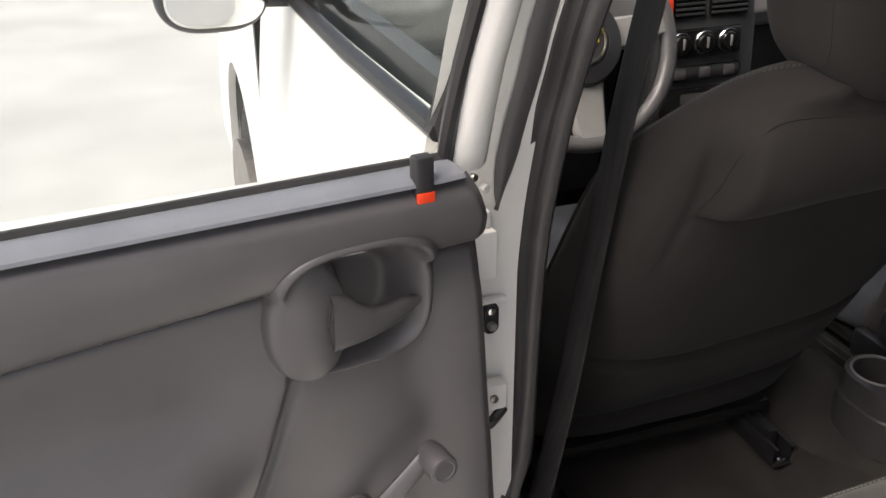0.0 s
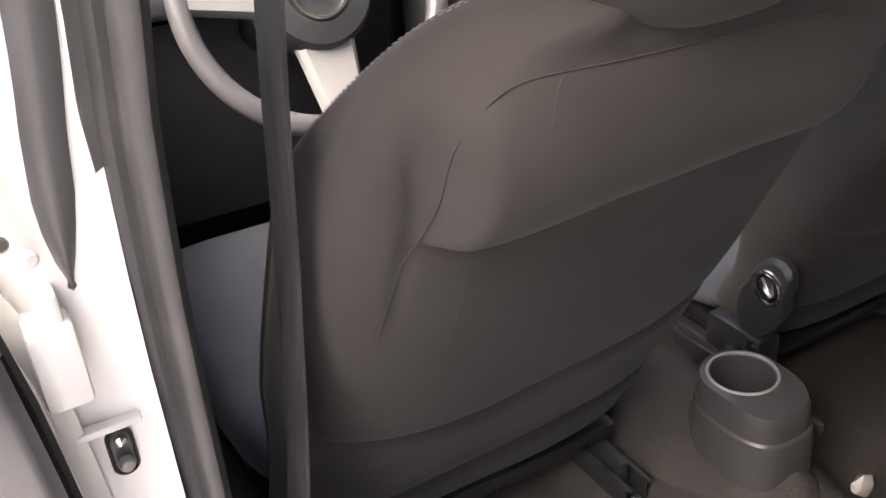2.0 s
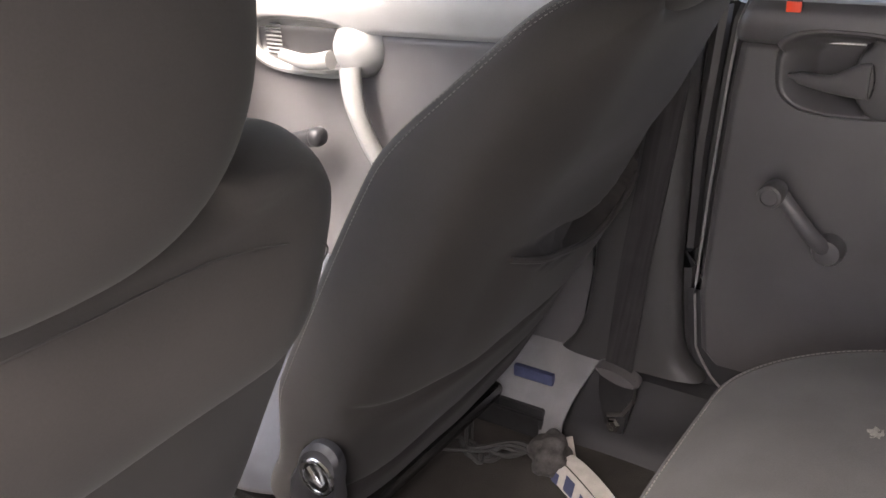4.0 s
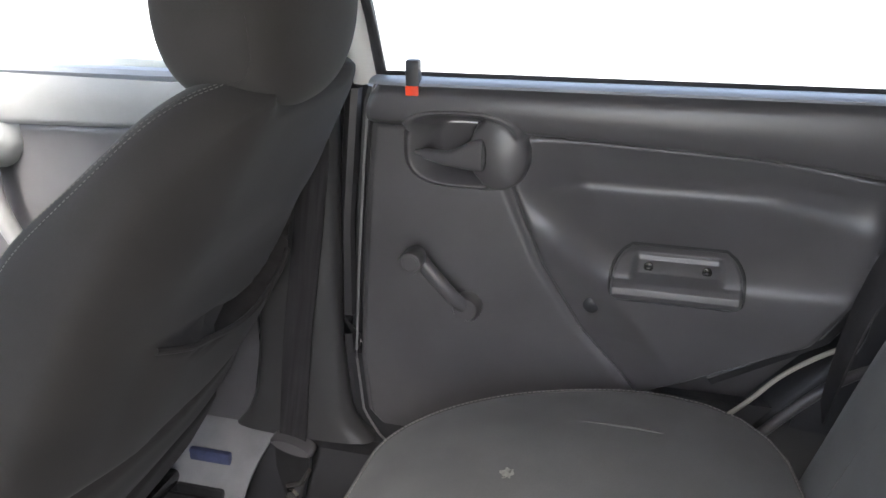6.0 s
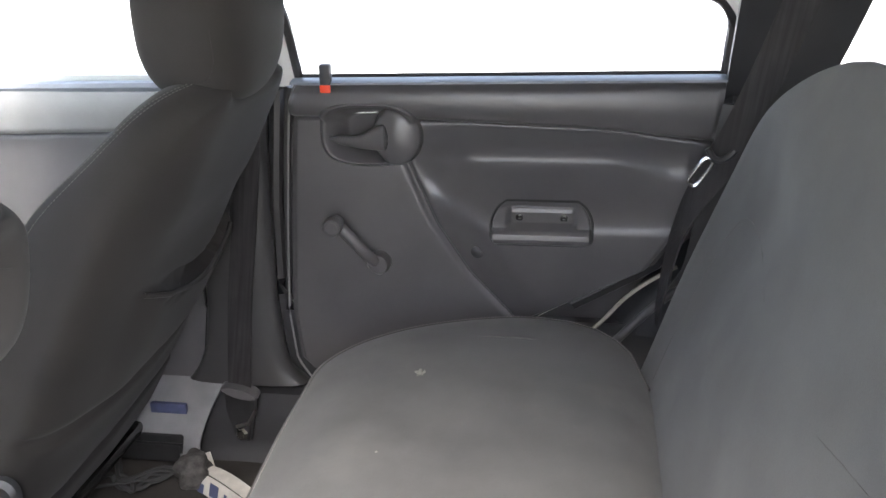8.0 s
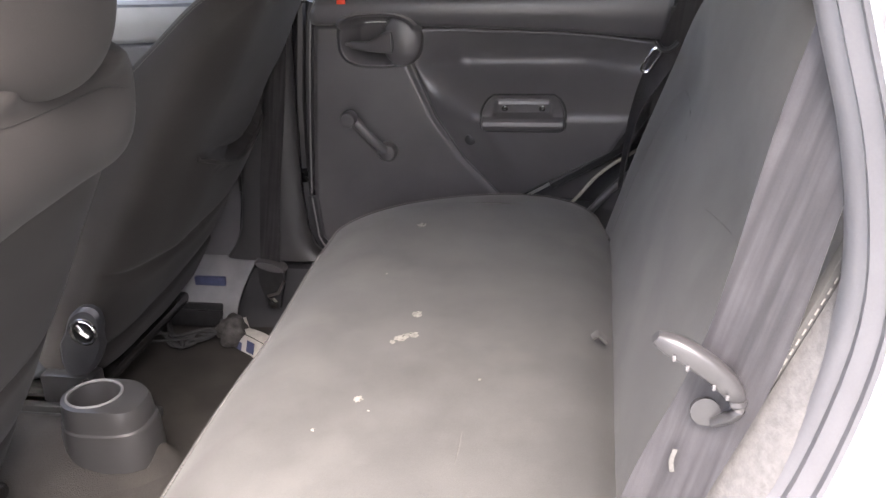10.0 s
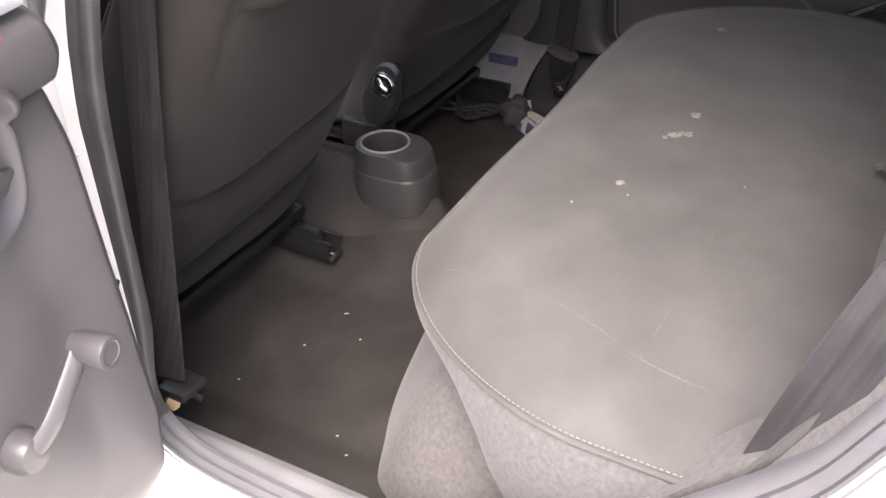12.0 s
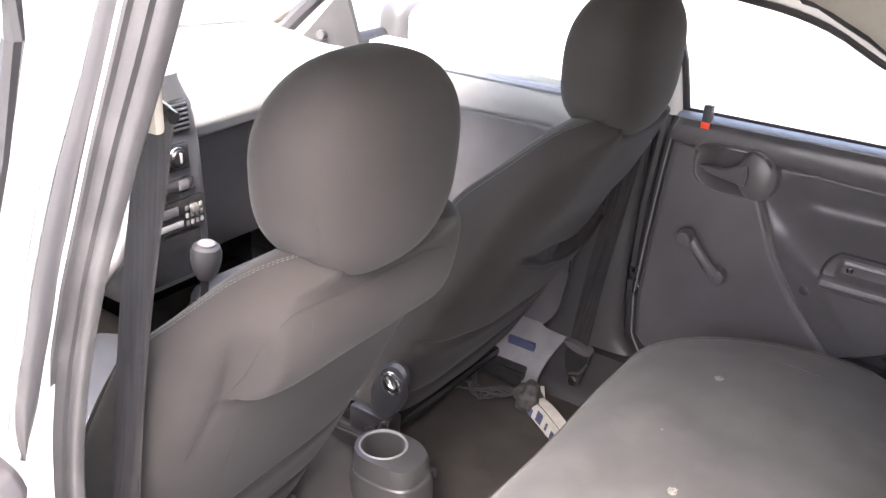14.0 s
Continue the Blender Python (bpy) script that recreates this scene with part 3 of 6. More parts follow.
part("pillar_applique", thicken(sheet(applique, 6, 24), 0.003), PLASTIC, car, "dark grey plastic pillar applique")
SWX, SWY, SWZ = -0.681, face_y0(0.792) + 0.001, 0.792
sw = part("door_switch", loft([[Vector((SWX + 0.0092 * r * math.cos(a), SWY - dy, SWZ + (0.0095 if math.sin(a) > 0 else -0.0095) + 0.0092 * r * math.sin(a))) for a in [2 * math.pi * k / 28 for k in range(28)]] for dy, r in ((0, 1), (0.005, 1), (0.0065, 0.85), (0.0045, 0.7))]), RUBBER, car, "black rubber courtesy-light switch")
part("plunger", spin([(0.0052, 0), (0.0052, 0.006), (0.004, 0.009), (0.002, 0.0095)], (SWX, SWY - 0.004, SWZ - 0.008), (0, -1, 0.15), 16), PLASTIC_GREY, sw, "pale plunger")
part("screw", spin([(0.0042, 0), (0.0042, 0.003), (0.002, 0.004)], (SWX, SWY - 0.004, SWZ + 0.010), (0, -1, 0), 12), CHROME, sw)
# upper bracket: folded plate with a lug and screws
hb = part("hinge", box((-0.716, -0.112, 0.857), (-0.688, -0.074, 0.912), 0.004), PAINT, car, "white painted hinge bracket")
part("lug", box((-0.706, -0.104, 0.909), (-0.692, -0.082, 0.930), 0.003), PAINT, hb)
part("bolt", spin([(0.005, 0), (0.005, 0.004), (0.003, 0.006)], (-0.700, -0.100, 0.955), (0.2, -1, 0.2), 10), PAINT, hb)
part("bolt", spin([(0.0045, 0), (0.0045, 0.004), (0.003, 0.006)], (-0.712, -0.100, 0.968), (0.2, -1, 0.2), 10), STEEL, hb)
# lower bracket
hl = part("hinge", box((-0.706, -0.100, 0.682), (-0.666, -0.080, 0.716), 0.004), PAINT, car, "white painted lower hinge bracket")
part("bolt", spin([(0.0048, 0), (0.0048, 0.003), (0.002, 0.004)], (-0.683, -0.100, 0.700), (0, -1, 0), 12), STEEL, hl)
part("seam_step", box((-0.712, -0.086, 0.812), (-0.664, -0.076, 0.818), 0.002), PAINT, car)
part("wire_boot", tube(smooth_path([(-0.700, -0.088, 0.650), (-0.688, -0.102, 0.668), (-0.668, -0.094, 0.680)], 5), 0.006, 8), RUBBER, car)
part("check_strap", box((-0.77, -0.098, 0.640), (-0.70, -0.085, 0.655), 0.003), STEEL, car)


# ---- doors ----
def right_map(s, n, h):
    return Vector((0.70 - n, -0.12 - s, h))


OPEN_ANGLE = radians(82)
ALONG = Vector((-math.sin(OPEN_ANGLE), -math.cos(OPEN_ANGLE), 0))
INWARD = Vector((math.cos(OPEN_ANGLE), -math.sin(OPEN_ANGLE), 0))


def left_map(s, n, h):
    p = Vector((-0.668, -0.072, 0)) + ALONG * s + INWARD * n
    p.z = h
    return p


SEAM_H = [(0.0, 0.951), (0.28, 0.946), (0.40, 0.941), (0.55, 0.934), (0.74, 0.916)]
FRONT_S = [(0.44, 0.11), (0.47, 0.075), (0.51, 0.05), (0.60, 0.042), (0.74, 0.051), (0.89, 0.064), (0.974, 0.073), (1.01, 0.088)]
REAR_S = [(0.44, 0.30), (0.60, 0.44), (0.631, 0.495), (0.714, 0.640), (0.802, 0.695), (0.909, 0.733), (1.03, 0.745)]
DIAG_S = [(0.44, 0.56), (0.619, 0.416), (0.688, 0.352), (0.773, 0.298), (0.872, 0.256), (0.95, 0.245)]
DROP = [(0.44, 0.0), (0.58, 0.03), (0.68, 0.052), (0.80, 0.056), (0.88, 0.042), (0.93, 0.027), (0.965, 0.012), (1.0, 0.0)]


def arm_n(s, h, scoop):
    """Armrest bulge and the scoop above it, which runs out towards the rear."""
    w = 0.048 if h > 0.775 else 0.13
    deep = 0.052 * scoop * (1 - 0.75 * step(0.57, 0.70, s))
    return 0.042 * math.exp(-((h - 0.775) / w) ** 2) - deep * math.exp(-((h - 0.872) / (0.055 if h > 0.872 else 0.042)) ** 2)


def top_h(s):
    return 1.001 + 0.012 * s


def panel_n(s, h, cup_h=0.051, cut=True, scoop=1.0):
    seam = lerp_table(SEAM_H, s)
    if h > seam:
        t = (h - seam) / (top_h(s) - seam)
        n = 0.070 + 0.024 * math.sin(math.pi * min(1.0, 0.12 + 0.66 * t))
    else:
        sd = lerp_table(DIAG_S, h)
        k = step(-0.005, 0.105, s - sd)
        n = 0.062 + k * arm_n(s, h, scoop) + 0.006 * step(0, 0.012, s - sd) - 0.007 * math.exp(-((s - sd) / 0.006) ** 2)
        n -= 0.02 * step(0.52, 0.44, h)
    n -= 0.009 * math.exp(-((h - seam) / 0.0042) ** 2)
    if cut:
        q = (abs(s - 0.198) / 0.078) ** 3 + (abs(h - 0.922) / cup_h) ** 3
        n -= 0.040 * (1 - step(0.6, 1.0, q))
        q = (abs(s - 0.475) / 0.070) ** 4 + (abs(h - 0.789) / 0.026) ** 4
        n -= 0.022 * (1 - step(0.6, 1.0, q))
    # soft rounding at the panel's border
    e = min(s - lerp_table(FRONT_S, h), lerp_table(REAR_S, h) - s)
    n -= 0.006 * (1 - step(0, 0.010, e))
    n -= 0.010 * (1 - step(0, 0.012, top_h(s) - h))
    return n


def door(place, name, label, frame_top, crank_up, group):
    left = place is left_map
    cup_h = 0.049 if left else 0.051

    def inner_n(s, h, cup=0.051, cut=True):
        return panel_n(s, h, cup, cut, 0.4 if left else 1.0)

    def m(s, n, h):
        return place(s, n + (0.007 if left else 0.0), h - (lerp_table(DROP, h) if left else 0.0))
    base = m(0.3, 0, 0.45)
    d = thing(name, label, "car door", tuple(base), group)

    def fn(u, v):
        h = 0.44 + (1.004 - 0.44) * v
        s0, s1 = lerp_table(FRONT_S, h), lerp_table(REAR_S, h)
        s = s0 + (s1 - s0) * u
        h = 0.44 + (top_h(s) - 0.44) * v
        lip = 0.012 * step(0.09, 0.0, s - s0) * step(0.96, 0.90, h) if left else 0.0
        return m(s, inner_n(s, h, cup_h) + lip, h)
    part("trim_panel", sheet(fn, 230, 260), PLASTIC, d, "moulded dark grey plastic trim panel", 60)

    # painted shell behind the trim
    outline = [(lerp_table(FRONT_S, h), h) for h in [0.44 + 0.51 * k / 16 for k in range(17)]]
    outline += [(0.3, 0.955), (0.5, 0.96), (0.735, 0.962)]
    outline += [(lerp_table(REAR_S, h), h) for h in [0.95 - 0.51 * k / 16 for k in range(17)]]

    def grow(o):
        out = []
        k = len(outline)
        for i in range(k):
            a, b = outline[i - 1], outline[(i + 1) % k]
            dx, dy = b[0] - a[0], b[1] - a[1]
            l = math.hypot(dx, dy) or 1
            out.append((outline[i][0] - dy / l * o, outline[i][1] + dx / l * o))
        return out
    rings = []
    for o, n in ((-0.03, 0.0), (-0.004, 0.002), (-0.002, 0.046), (0.006, 0.048), (0.010, 0.040), (0.010, 0.005), (0.028, 0.0), (0.030, -0.050), (0.026, -0.062), (0.0, -0.070)):
        rings.append([m(s, n, h) for s, h in grow(o)])
    part("shell", loft(rings), PAINT, d, "white painted door shell", 30)
    edge = [m(s, 0.047, h) for s, h in grow(0.004)]
    part("edge_seal", tube(edge[17:] + edge[:17], 0.0045, 6), RUBBER, d)

    if not left:
        line = [m(lerp_table(FRONT_S, h) - 0.0055, 0.063, h) for h in [0.445 + 0.555 * k / 40 for k in range(41)]]
        part("edge_lip", tube(line, 0.0018, 6), PLASTIC_GREY, d, "thin pale door edge")
        line = [m(lerp_table(REAR_S, h) + 0.014, 0.056, h) for h in [0.64 + 0.36 * k / 24 for k in range(25)]]
        part("rear_seal", tube(line, 0.016, 8), RUBBER, d, "black rubber rear door seal")
        line = [m(lerp_table(FRONT_S, h) - 0.020, 0.024, h) for h in [0.50 + 0.49 * k / 24 for k in range(25)]]
        part("front_seal", tube(line, 0.013, 8), RUBBER, d, "black rubber front door seal")

    # belt strip and window
    def strip(u, v):
        s0 = 0.096 if left else 0.078
        s = s0 + (0.743 - s0) * u
        a = math.pi * v * (1 if u > 0.001 else 0.98)
        return m(s, 0.066 - 0.022 * math.cos(a), top_h(s) + 0.001 + 0.007 * math.sin(a) ** 0.7)
    part("belt_strip", sheet(strip, 30, 10), SEAL_GREY, d, "blue-grey window belt strip")
    part("glass_channel", tube([m(s, 0.046, top_h(s) + 0.007) for s in (0.08, 0.3, 0.5, 0.74)], 0.005, 6), TYRE, d)

    def lean(h):
        return 0.044 + 0.24 * (h - 1.0)

    def fs(h):
        return lerp_table([(1.0, 0.095), (1.15, 0.088), (1.4, 0.062)] if left else [(1.0, 0.082), (1.15, 0.068), (1.4, 0.03)], h)
    tops = [(fs(frame_top(0.06)), frame_top(0.06)), (0.20, frame_top(0.20)), (0.32, frame_top(0.32)), (0.44, frame_top(0.44)), (0.56, frame_top(0.56)), (0.70, frame_top(0.70))]
    loop = [(fs(1.0), 1.0), (fs(1.1), 1.1)] + tops + [(0.742, frame_top(0.70) - 0.03), (0.745, 1.06), (0.742, 1.0)]
    line = smooth_path([m(s, lean(h), h) for s, h in loop], 4)
    part("window_channel", tube(line, 0.008, 8), RUBBER, d, "black rubber glass channel")
    outer = smooth_path([m(s + (-0.024 if i < 3 else 0.026 if i > len(loop) - 4 else 0), lean(h) - 0.004, h + (0.024 if 2 <= i < len(loop) - 3 else 0)) for i, (s, h) in enumerate(loop)], 4)
    part("window_frame", tube(outer, 0.021, 10, squash=0.9), PAINT, d, "white painted window frame")

    def pane(u, v):
        s = 0.075 + 0.668 * u
        h = 1.0 + (frame_top(s) - 1.0) * v
        s2 = fs(h) + (0.745 - fs(h)) * u
        return m(s2, lean(h) - 0.003, h)
    g = part("window_pane", thicken(sheet(pane, 14, 8), 0.003), GLASS if left else GLASS_TINT, d)
    g.visible_shadow = False
    # dark corner at the rear of the window
    part("window_corner", thicken(sheet(lambda u, v: m(0.742 + 0.06 * u, lean(1.0) + 0.012 + 0.10 * v, 0.985 + (frame_top(0.7) + 0.02 - 0.985) * v), 4, 6), 0.012), PLASTIC_DARK, d)

    # handle: one moulding of lip, bowl and hump, with the lever in it
    def bezel(u, v):
        a, r = 2 * math.pi * u, 1.10 * v
        ds, dh = 0.079 * r * sgnpow(math.cos(a), 0.66), (cup_h + 0.001) * r * sgnpow(math.sin(a), 0.66)
        k = max(1.0, 1.12 / max(r, 0.02)) if r > 0.85 else 1.12 / 0.85
        flat = 0.064 + 0.012 * step(-0.02, 0.04, dh)
        if r > 0.85:
            edge = inner_n(0.198 + ds * k, 0.922 + dh * k, cup_h, False)
            flat += (edge - flat) * step(0.85, 1.05, r)
        n = flat - 0.034 * (1 - step(0.50, 0.88, r)) + 0.008 * math.exp(-((r - 0.95) / 0.075) ** 2) - 0.006 * step(1.03, 1.10, r)
        d2 = ((ds - 0.046) / 0.040) ** 2 + ((dh + 0.002) / (cup_h - 0.002)) ** 2
        dome = 0.066 + 0.022 * math.sqrt(max(0.0, 1 - 0.8 * d2)) - 0.05 * step(0.85, 1.25, d2)
        x = max(-1.0, min(1.0, (dome - n) / 0.012))
        n = n + 0.003 * (x + 1) ** 2 if -1 < x < 1 else max(n, dome)
        return m(0.198 + ds, n, 0.922 + dh)
    hd = part("handle_bezel", sheet(bezel, 96, 40, True), PLASTIC, d, "oval recessed handle bezel", 60)
    rings = []
    for k in range(15):
        t = k / 14
        s = 0.226 - 0.094 * t
        lo = 0.898 + 0.010 * t ** 1.5
        hi = 0.942 - 0.022 * step(0.0, 0.55, t)
        n = 0.080 - 0.016 * t ** 2.2
        th = 0.010 - 0.004 * t
        g = 1.0 if t < 0.9 else 0.45
        rings.append([m(s, n + th * sgnpow(math.cos(a), 0.6), (lo + hi) / 2 + (hi - lo) / 2 * g * sgnpow(math.sin(a), 0.6)) for a in [2 * math.pi * q / 16 for q in range(16)]])
    part("lever", loft(rings), PLASTIC, hd, "curved pull lever", 50)
    gap = [(0.2255, h) for h in (0.903, 0.912, 0.922, 0.932, 0.940)]
    part("lever_gap", tube([m(s + 0.006 * math.cos((h - 0.92) * 60), 0.0905, h) for s, h in gap], 0.0011, 6), TYRE, hd)

    # crank
    hub = (0.203, 0.702)
    knob = (0.138, 0.777) if crank_up else (0.134, 0.773)
    if not crank_up:
        hub = (0.205, 0.706)
    n0 = inner_n(*hub)
    cr = part("window_crank", spin([(0.020, 0), (0.020, 0.012), (0.016, 0.020), (0.004, 0.022)], m(hub[0], n0, hub[1]), INWARD if left else (-1, 0, 0), 24), PLASTIC, d, "window winder crank")
    dirn = INWARD if left else Vector((-1, 0, 0))
    arm = [m(hub[0], n0 + 0.014, hub[1]), m((hub[0] * 2 + knob[0]) / 3, n0 + 0.024, (hub[1] * 2 + knob[1]) / 3), m(knob[0], n0 + 0.026, knob[1])]
    part("arm", tube(smooth_path(arm, 5), 0.011, 10, squash=0.7, up=tuple(dirn)), PLASTIC, cr)
    part("knob", spin([(0.012, 0.0), (0.0125, 0.006), (0.0145, 0.010), (0.0155, 0.034), (0.0145, 0.037), (0.011, 0.0375), (0.010, 0.0365)], m(knob[0], n0 + 0.020, knob[1]), dirn, 24), PLASTIC, cr, "ribbed winder knob")

    # armrest pull and its screws
    PULL = [(0.757, -0.006), (0.759, 0.008), (0.763, 0.014), (0.770, 0.017), (0.778, 0.016), (0.783, 0.011), (0.787, 0.000), (0.790, -0.007), (0.803, -0.007), (0.809, -0.002), (0.813, 0.003), (0.816, 0.002), (0.819, -0.004)]

    def pull_hw(h):
        up, low = max(0.0, h - 0.787), max(0.0, 0.768 - h)
        return 0.0785 - 0.034 + math.sqrt(max(0.0, 0.034 ** 2 - up * up)) - 0.011 + math.sqrt(max(0.0, 0.011 ** 2 - low * low))

    def pull(u, v):
        h = 0.757 + 0.062 * v
        ds = pull_hw(h) * (2 * u - 1)
        n = lerp_table(PULL, h)
        if h > 0.784:
            n += (min(0.005, 0.005 - 0.009 * step(0.812, 0.819, h)) - n) * step(0.047, 0.058, abs(ds))
        n -= 0.010 * step(0.004, 0.0, pull_hw(h) - abs(ds))
        return m(0.475 + ds, inner_n(0.475 + ds, h, cup_h, False) + n, h)
    pl = part("pull_handle", sheet(pull, 80, 62), PLASTIC, d, "moulded armrest pull", 60)
    rim = [(0.475 - pull_hw(h) - 0.001, h) for h in [0.757 + 0.0062 * k for k in range(11)]]
    rim += [(0.95 - a, h) for a, h in rim[::-1]]
    part("groove", ring_bar([m(s, inner_n(s, h, cup_h, False) + 0.0004, h) for s, h in rim], 0.0020, 6), TYRE, pl)
    for s in (0.440, 0.510):
        part("screw", spin([(0.0058, 0), (0.0058, 0.003), (0.003, 0.0035), (0.0028, 0.001)], m(s, inner_n(s, 0.797, cup_h, False) - 0.0068, 0.797), dirn, 16), BLACK, pl)
    part("plug", spin([(0.0105, 0), (0.0105, 0.003), (0.008, 0.0045)], m(0.372, inner_n(0.372, 0.734), 0.734), dirn, 20), PLASTIC_DARK, d)
    # lock pin
    pin = part("lock_pin", box((-0.009, -0.0075, 0), (0.009, 0.0075, 0.052), 0.003), PLASTIC_DARK, None, "black lock pin with red flag")
    pin.parent = d
    pin.location = m(0.136, 0.082, 0.984) - Vector(base)
    ang = math.atan2(dirn.y, dirn.x) + math.pi / 2
    pin.rotation_euler = (0, 0, ang)
    flag = part("flag", box((-0.0085, -0.0088, 0.004), (0.0085, -0.006, 0.020), 0.001), RED, None)
    flag.parent = pin
    return d


def right_top(s):
    return lerp_table([(0.0, 1.232), (0.2, 1.232), (0.30, 1.215), (0.39, 1.175), (0.43, 1.15), (0.75, 1.135)], s)


def left_top(s):
    return lerp_table([(0.0, 1.40), (0.2, 1.405), (0.45, 1.39), (0.75, 1.30)], s)


door(left_map, "rear_door", "open white rear door with grey inner panel", left_top, False, "car doors")
door(right_map, "rear_door", "closed rear door, dark grey moulded inner panel", right_top, True, "car doors")


# front right door, closed, seen from inside
frd = thing("front_door", "closed front passenger door with grey inner panel", "car door", (0.66, 0.45, 0.4), "car doors")


def fr_n(y, h):
    n = 0.640
    seam = 0.918 - 0.03 * (y - 0.2)
    if h > seam:
        t = (h - seam) / (0.99 - seam)
        n -= 0.010 + 0.02 * math.sin(math.pi * min(1, 0.15 + 0.6 * t))
    n += 0.006 * math.exp(-((h - seam) / 0.005) ** 2)
    q = (abs(y - 0.515) / 0.115) ** 3 + (abs(h - 0.888) / 0.045) ** 3
    n += 0.03 * (1 - step(0.5, 1.0, q))
    n -= 0.025 * step(0.60, 0.52, h)
    return n


def fr_seam(y):
    return 0.918 - 0.03 * (y - 0.2)


part("trim_panel", sheet(lambda u, v: Vector((fr_n(0.95 * u, 0.40 + (fr_seam(0.95 * u) - 0.40) * v), 0.95 * u, 0.40 + (fr_seam(0.95 * u) - 0.40) * v)), 110, 90), PLASTIC, frd, "moulded dark grey plastic trim panel", 60)
part("upper_trim", sheet(lambda u, v: Vector((fr_n(0.95 * u, fr_seam(0.95 * u) + 0.0005 + (0.99 - fr_seam(0.95 * u)) * v), 0.95 * u, fr_seam(0.95 * u) + 0.0005 + (0.99 - fr_seam(0.95 * u)) * v)), 60, 24), PLASTIC_GREY, frd, "pale grey upper trim band", 60)
part("shell", thicken(sheet(lambda u, v: Vector((0.745 + 0.03 * math.sin(math.pi * v), -0.07 + 1.02 * u, 0.30 + 0.71 * v)), 10, 10), 0.05), PAINT, frd)
part("belt_strip", tube([(0.640, 0.0, 0.996), (0.640, 0.5, 0.990), (0.640, 0.93, 0.984)], 0.012, 8, squash=0.8), SEAL_GREY, frd)
bz = [(0.515 + 0.116 * sgnpow(math.cos(a), 0.66), 0.888 + 0.046 * sgnpow(math.sin(a), 0.66)) for a in [2 * math.pi * k / 44 for k in range(44)]]
fb = part("handle_bezel", ring_bar([Vector((0.632, y, z)) for y, z in bz], 0.009, 8), PLASTIC_GREY, frd)
part("hump", sheet(lambda u, v: Vector((0.655 - 0.055 * math.sin(math.pi / 2 * v), 0.408 + 0.050 * math.cos(2 * math.pi * u) * math.cos(math.pi / 2 * v * 0.999), 0.888 + 0.05 * math.sin(2 * math.pi * u) * math.cos(math.pi / 2 * v * 0.999))), 28, 12, True), PLASTIC_GREY, fb)
part("lever", tube(smooth_path([(0.605, 0.44, 0.873), (0.602, 0.49, 0.866), (0.606, 0.545, 0.872)], 6), 0.014, 10, taper=lambda t: 1.1 - 0.4 * t), PLASTIC_GREY, fb)
part("grab_bar", tube(smooth_path([(0.602, 0.400, 0.865), (0.592, 0.388, 0.81), (0.596, 0.368, 0.75), (0.612, 0.34, 0.68), (0.634, 0.31, 0.60)], 6), 0.017, 12, squash=0.8), PLASTIC_GREY, frd, "pale grey door grab bar")
for k in range(8):
    part("vent_slat", tube([(0.647, 0.60 - 0.017, 0.862 + 0.007 * k), (0.647, 0.60 + 0.017, 0.862 + 0.007 * k)], 0.0018, 6), PLASTIC_GREY, fb)
for k in range(14):
    zz = 0.500 + 0.0125 * k
    ye = 0.69 - 0.13 * math.sqrt(max(0.0, 1 - ((zz - 0.585) / 0.10) ** 2))
    part("speaker_slat", tube([(fr_n(y, zz) - 0.003, y, zz) for y in (ye, 0.69, 1.38 - ye)], 0.0034, 6), PLASTIC_DARK, frd)
crk = part("window_crank", tube(smooth_path([(0.606, 0.625, 0.702), (0.592, 0.60, 0.710), (0.588, 0.54, 0.727), (0.590, 0.475, 0.747)], 5), 0.014, 12, taper=lambda t: 0.85 + 0.3 * t), PLASTIC_DARK, frd, "dark window winder")
part("knob", blob((0.588, 0.470, 0.748), (0.017, 0.014, 0.016), 2.6, 2.6, 20, 14), PLASTIC_DARK, crk)
part("hub", spin([(0.022, 0), (0.022, 0.03), (0.014, 0.04)], (0.640, 0.625, 0.702), (-1, 0, 0), 20), PLASTIC_DARK, crk)
frame_r = smooth_path([(0.645, -0.035, 1.0), (0.61, -0.06, 1.14), (0.565, -0.085, 1.30), (0.545, 0.10, 1.36), (0.56, 0.40, 1.31), (0.62, 0.72, 1.09), (0.645, 0.85, 0.99)], 6)
part("window_frame", tube(frame_r, 0.02, 8), PLASTIC_DARK, frd)
part("mirror_sail", thicken(sheet(lambda u, v: Vector((0.645 - 0.05 * v, 0.585 + 0.20 * u * (1 - v) + 0.01 * v, 0.985 + 0.16 * v)), 5, 5), 0.012), TYRE, frd, "triangular mirror cover")
part("mirror_knob", tube([(0.64, 0.695, 1.012), (0.60, 0.685, 1.018)], 0.011, 10), PLASTIC_DARK, frd)
fg = part("window_pane", thicken(sheet(lambda u, v: Vector((0.65 - 0.26 * (0.36 * v), -0.03 - 0.05 * v + (0.88 - 0.60 * v) * u, 0.99 + 0.36 * v)), 10, 8), 0.003), GLASS, frd)
fg.visible_shadow = False
mr = part("wing_mirror", blob((0.865, 0.60, 1.03), (0.115, 0.055, 0.070), 3, 3), PLASTIC, frd, "grey wing mirror housing")
part("mirror_glass", blob((0.865, 0.549, 1.03), (0.100, 0.006, 0.056), 3.2, 3.2), MIRROR, mr)
part("mirror_arm", tube([(0.66, 0.64, 1.00), (0.79, 0.61, 1.01)], 0.020, 10), PLASTIC_DARK, frd)

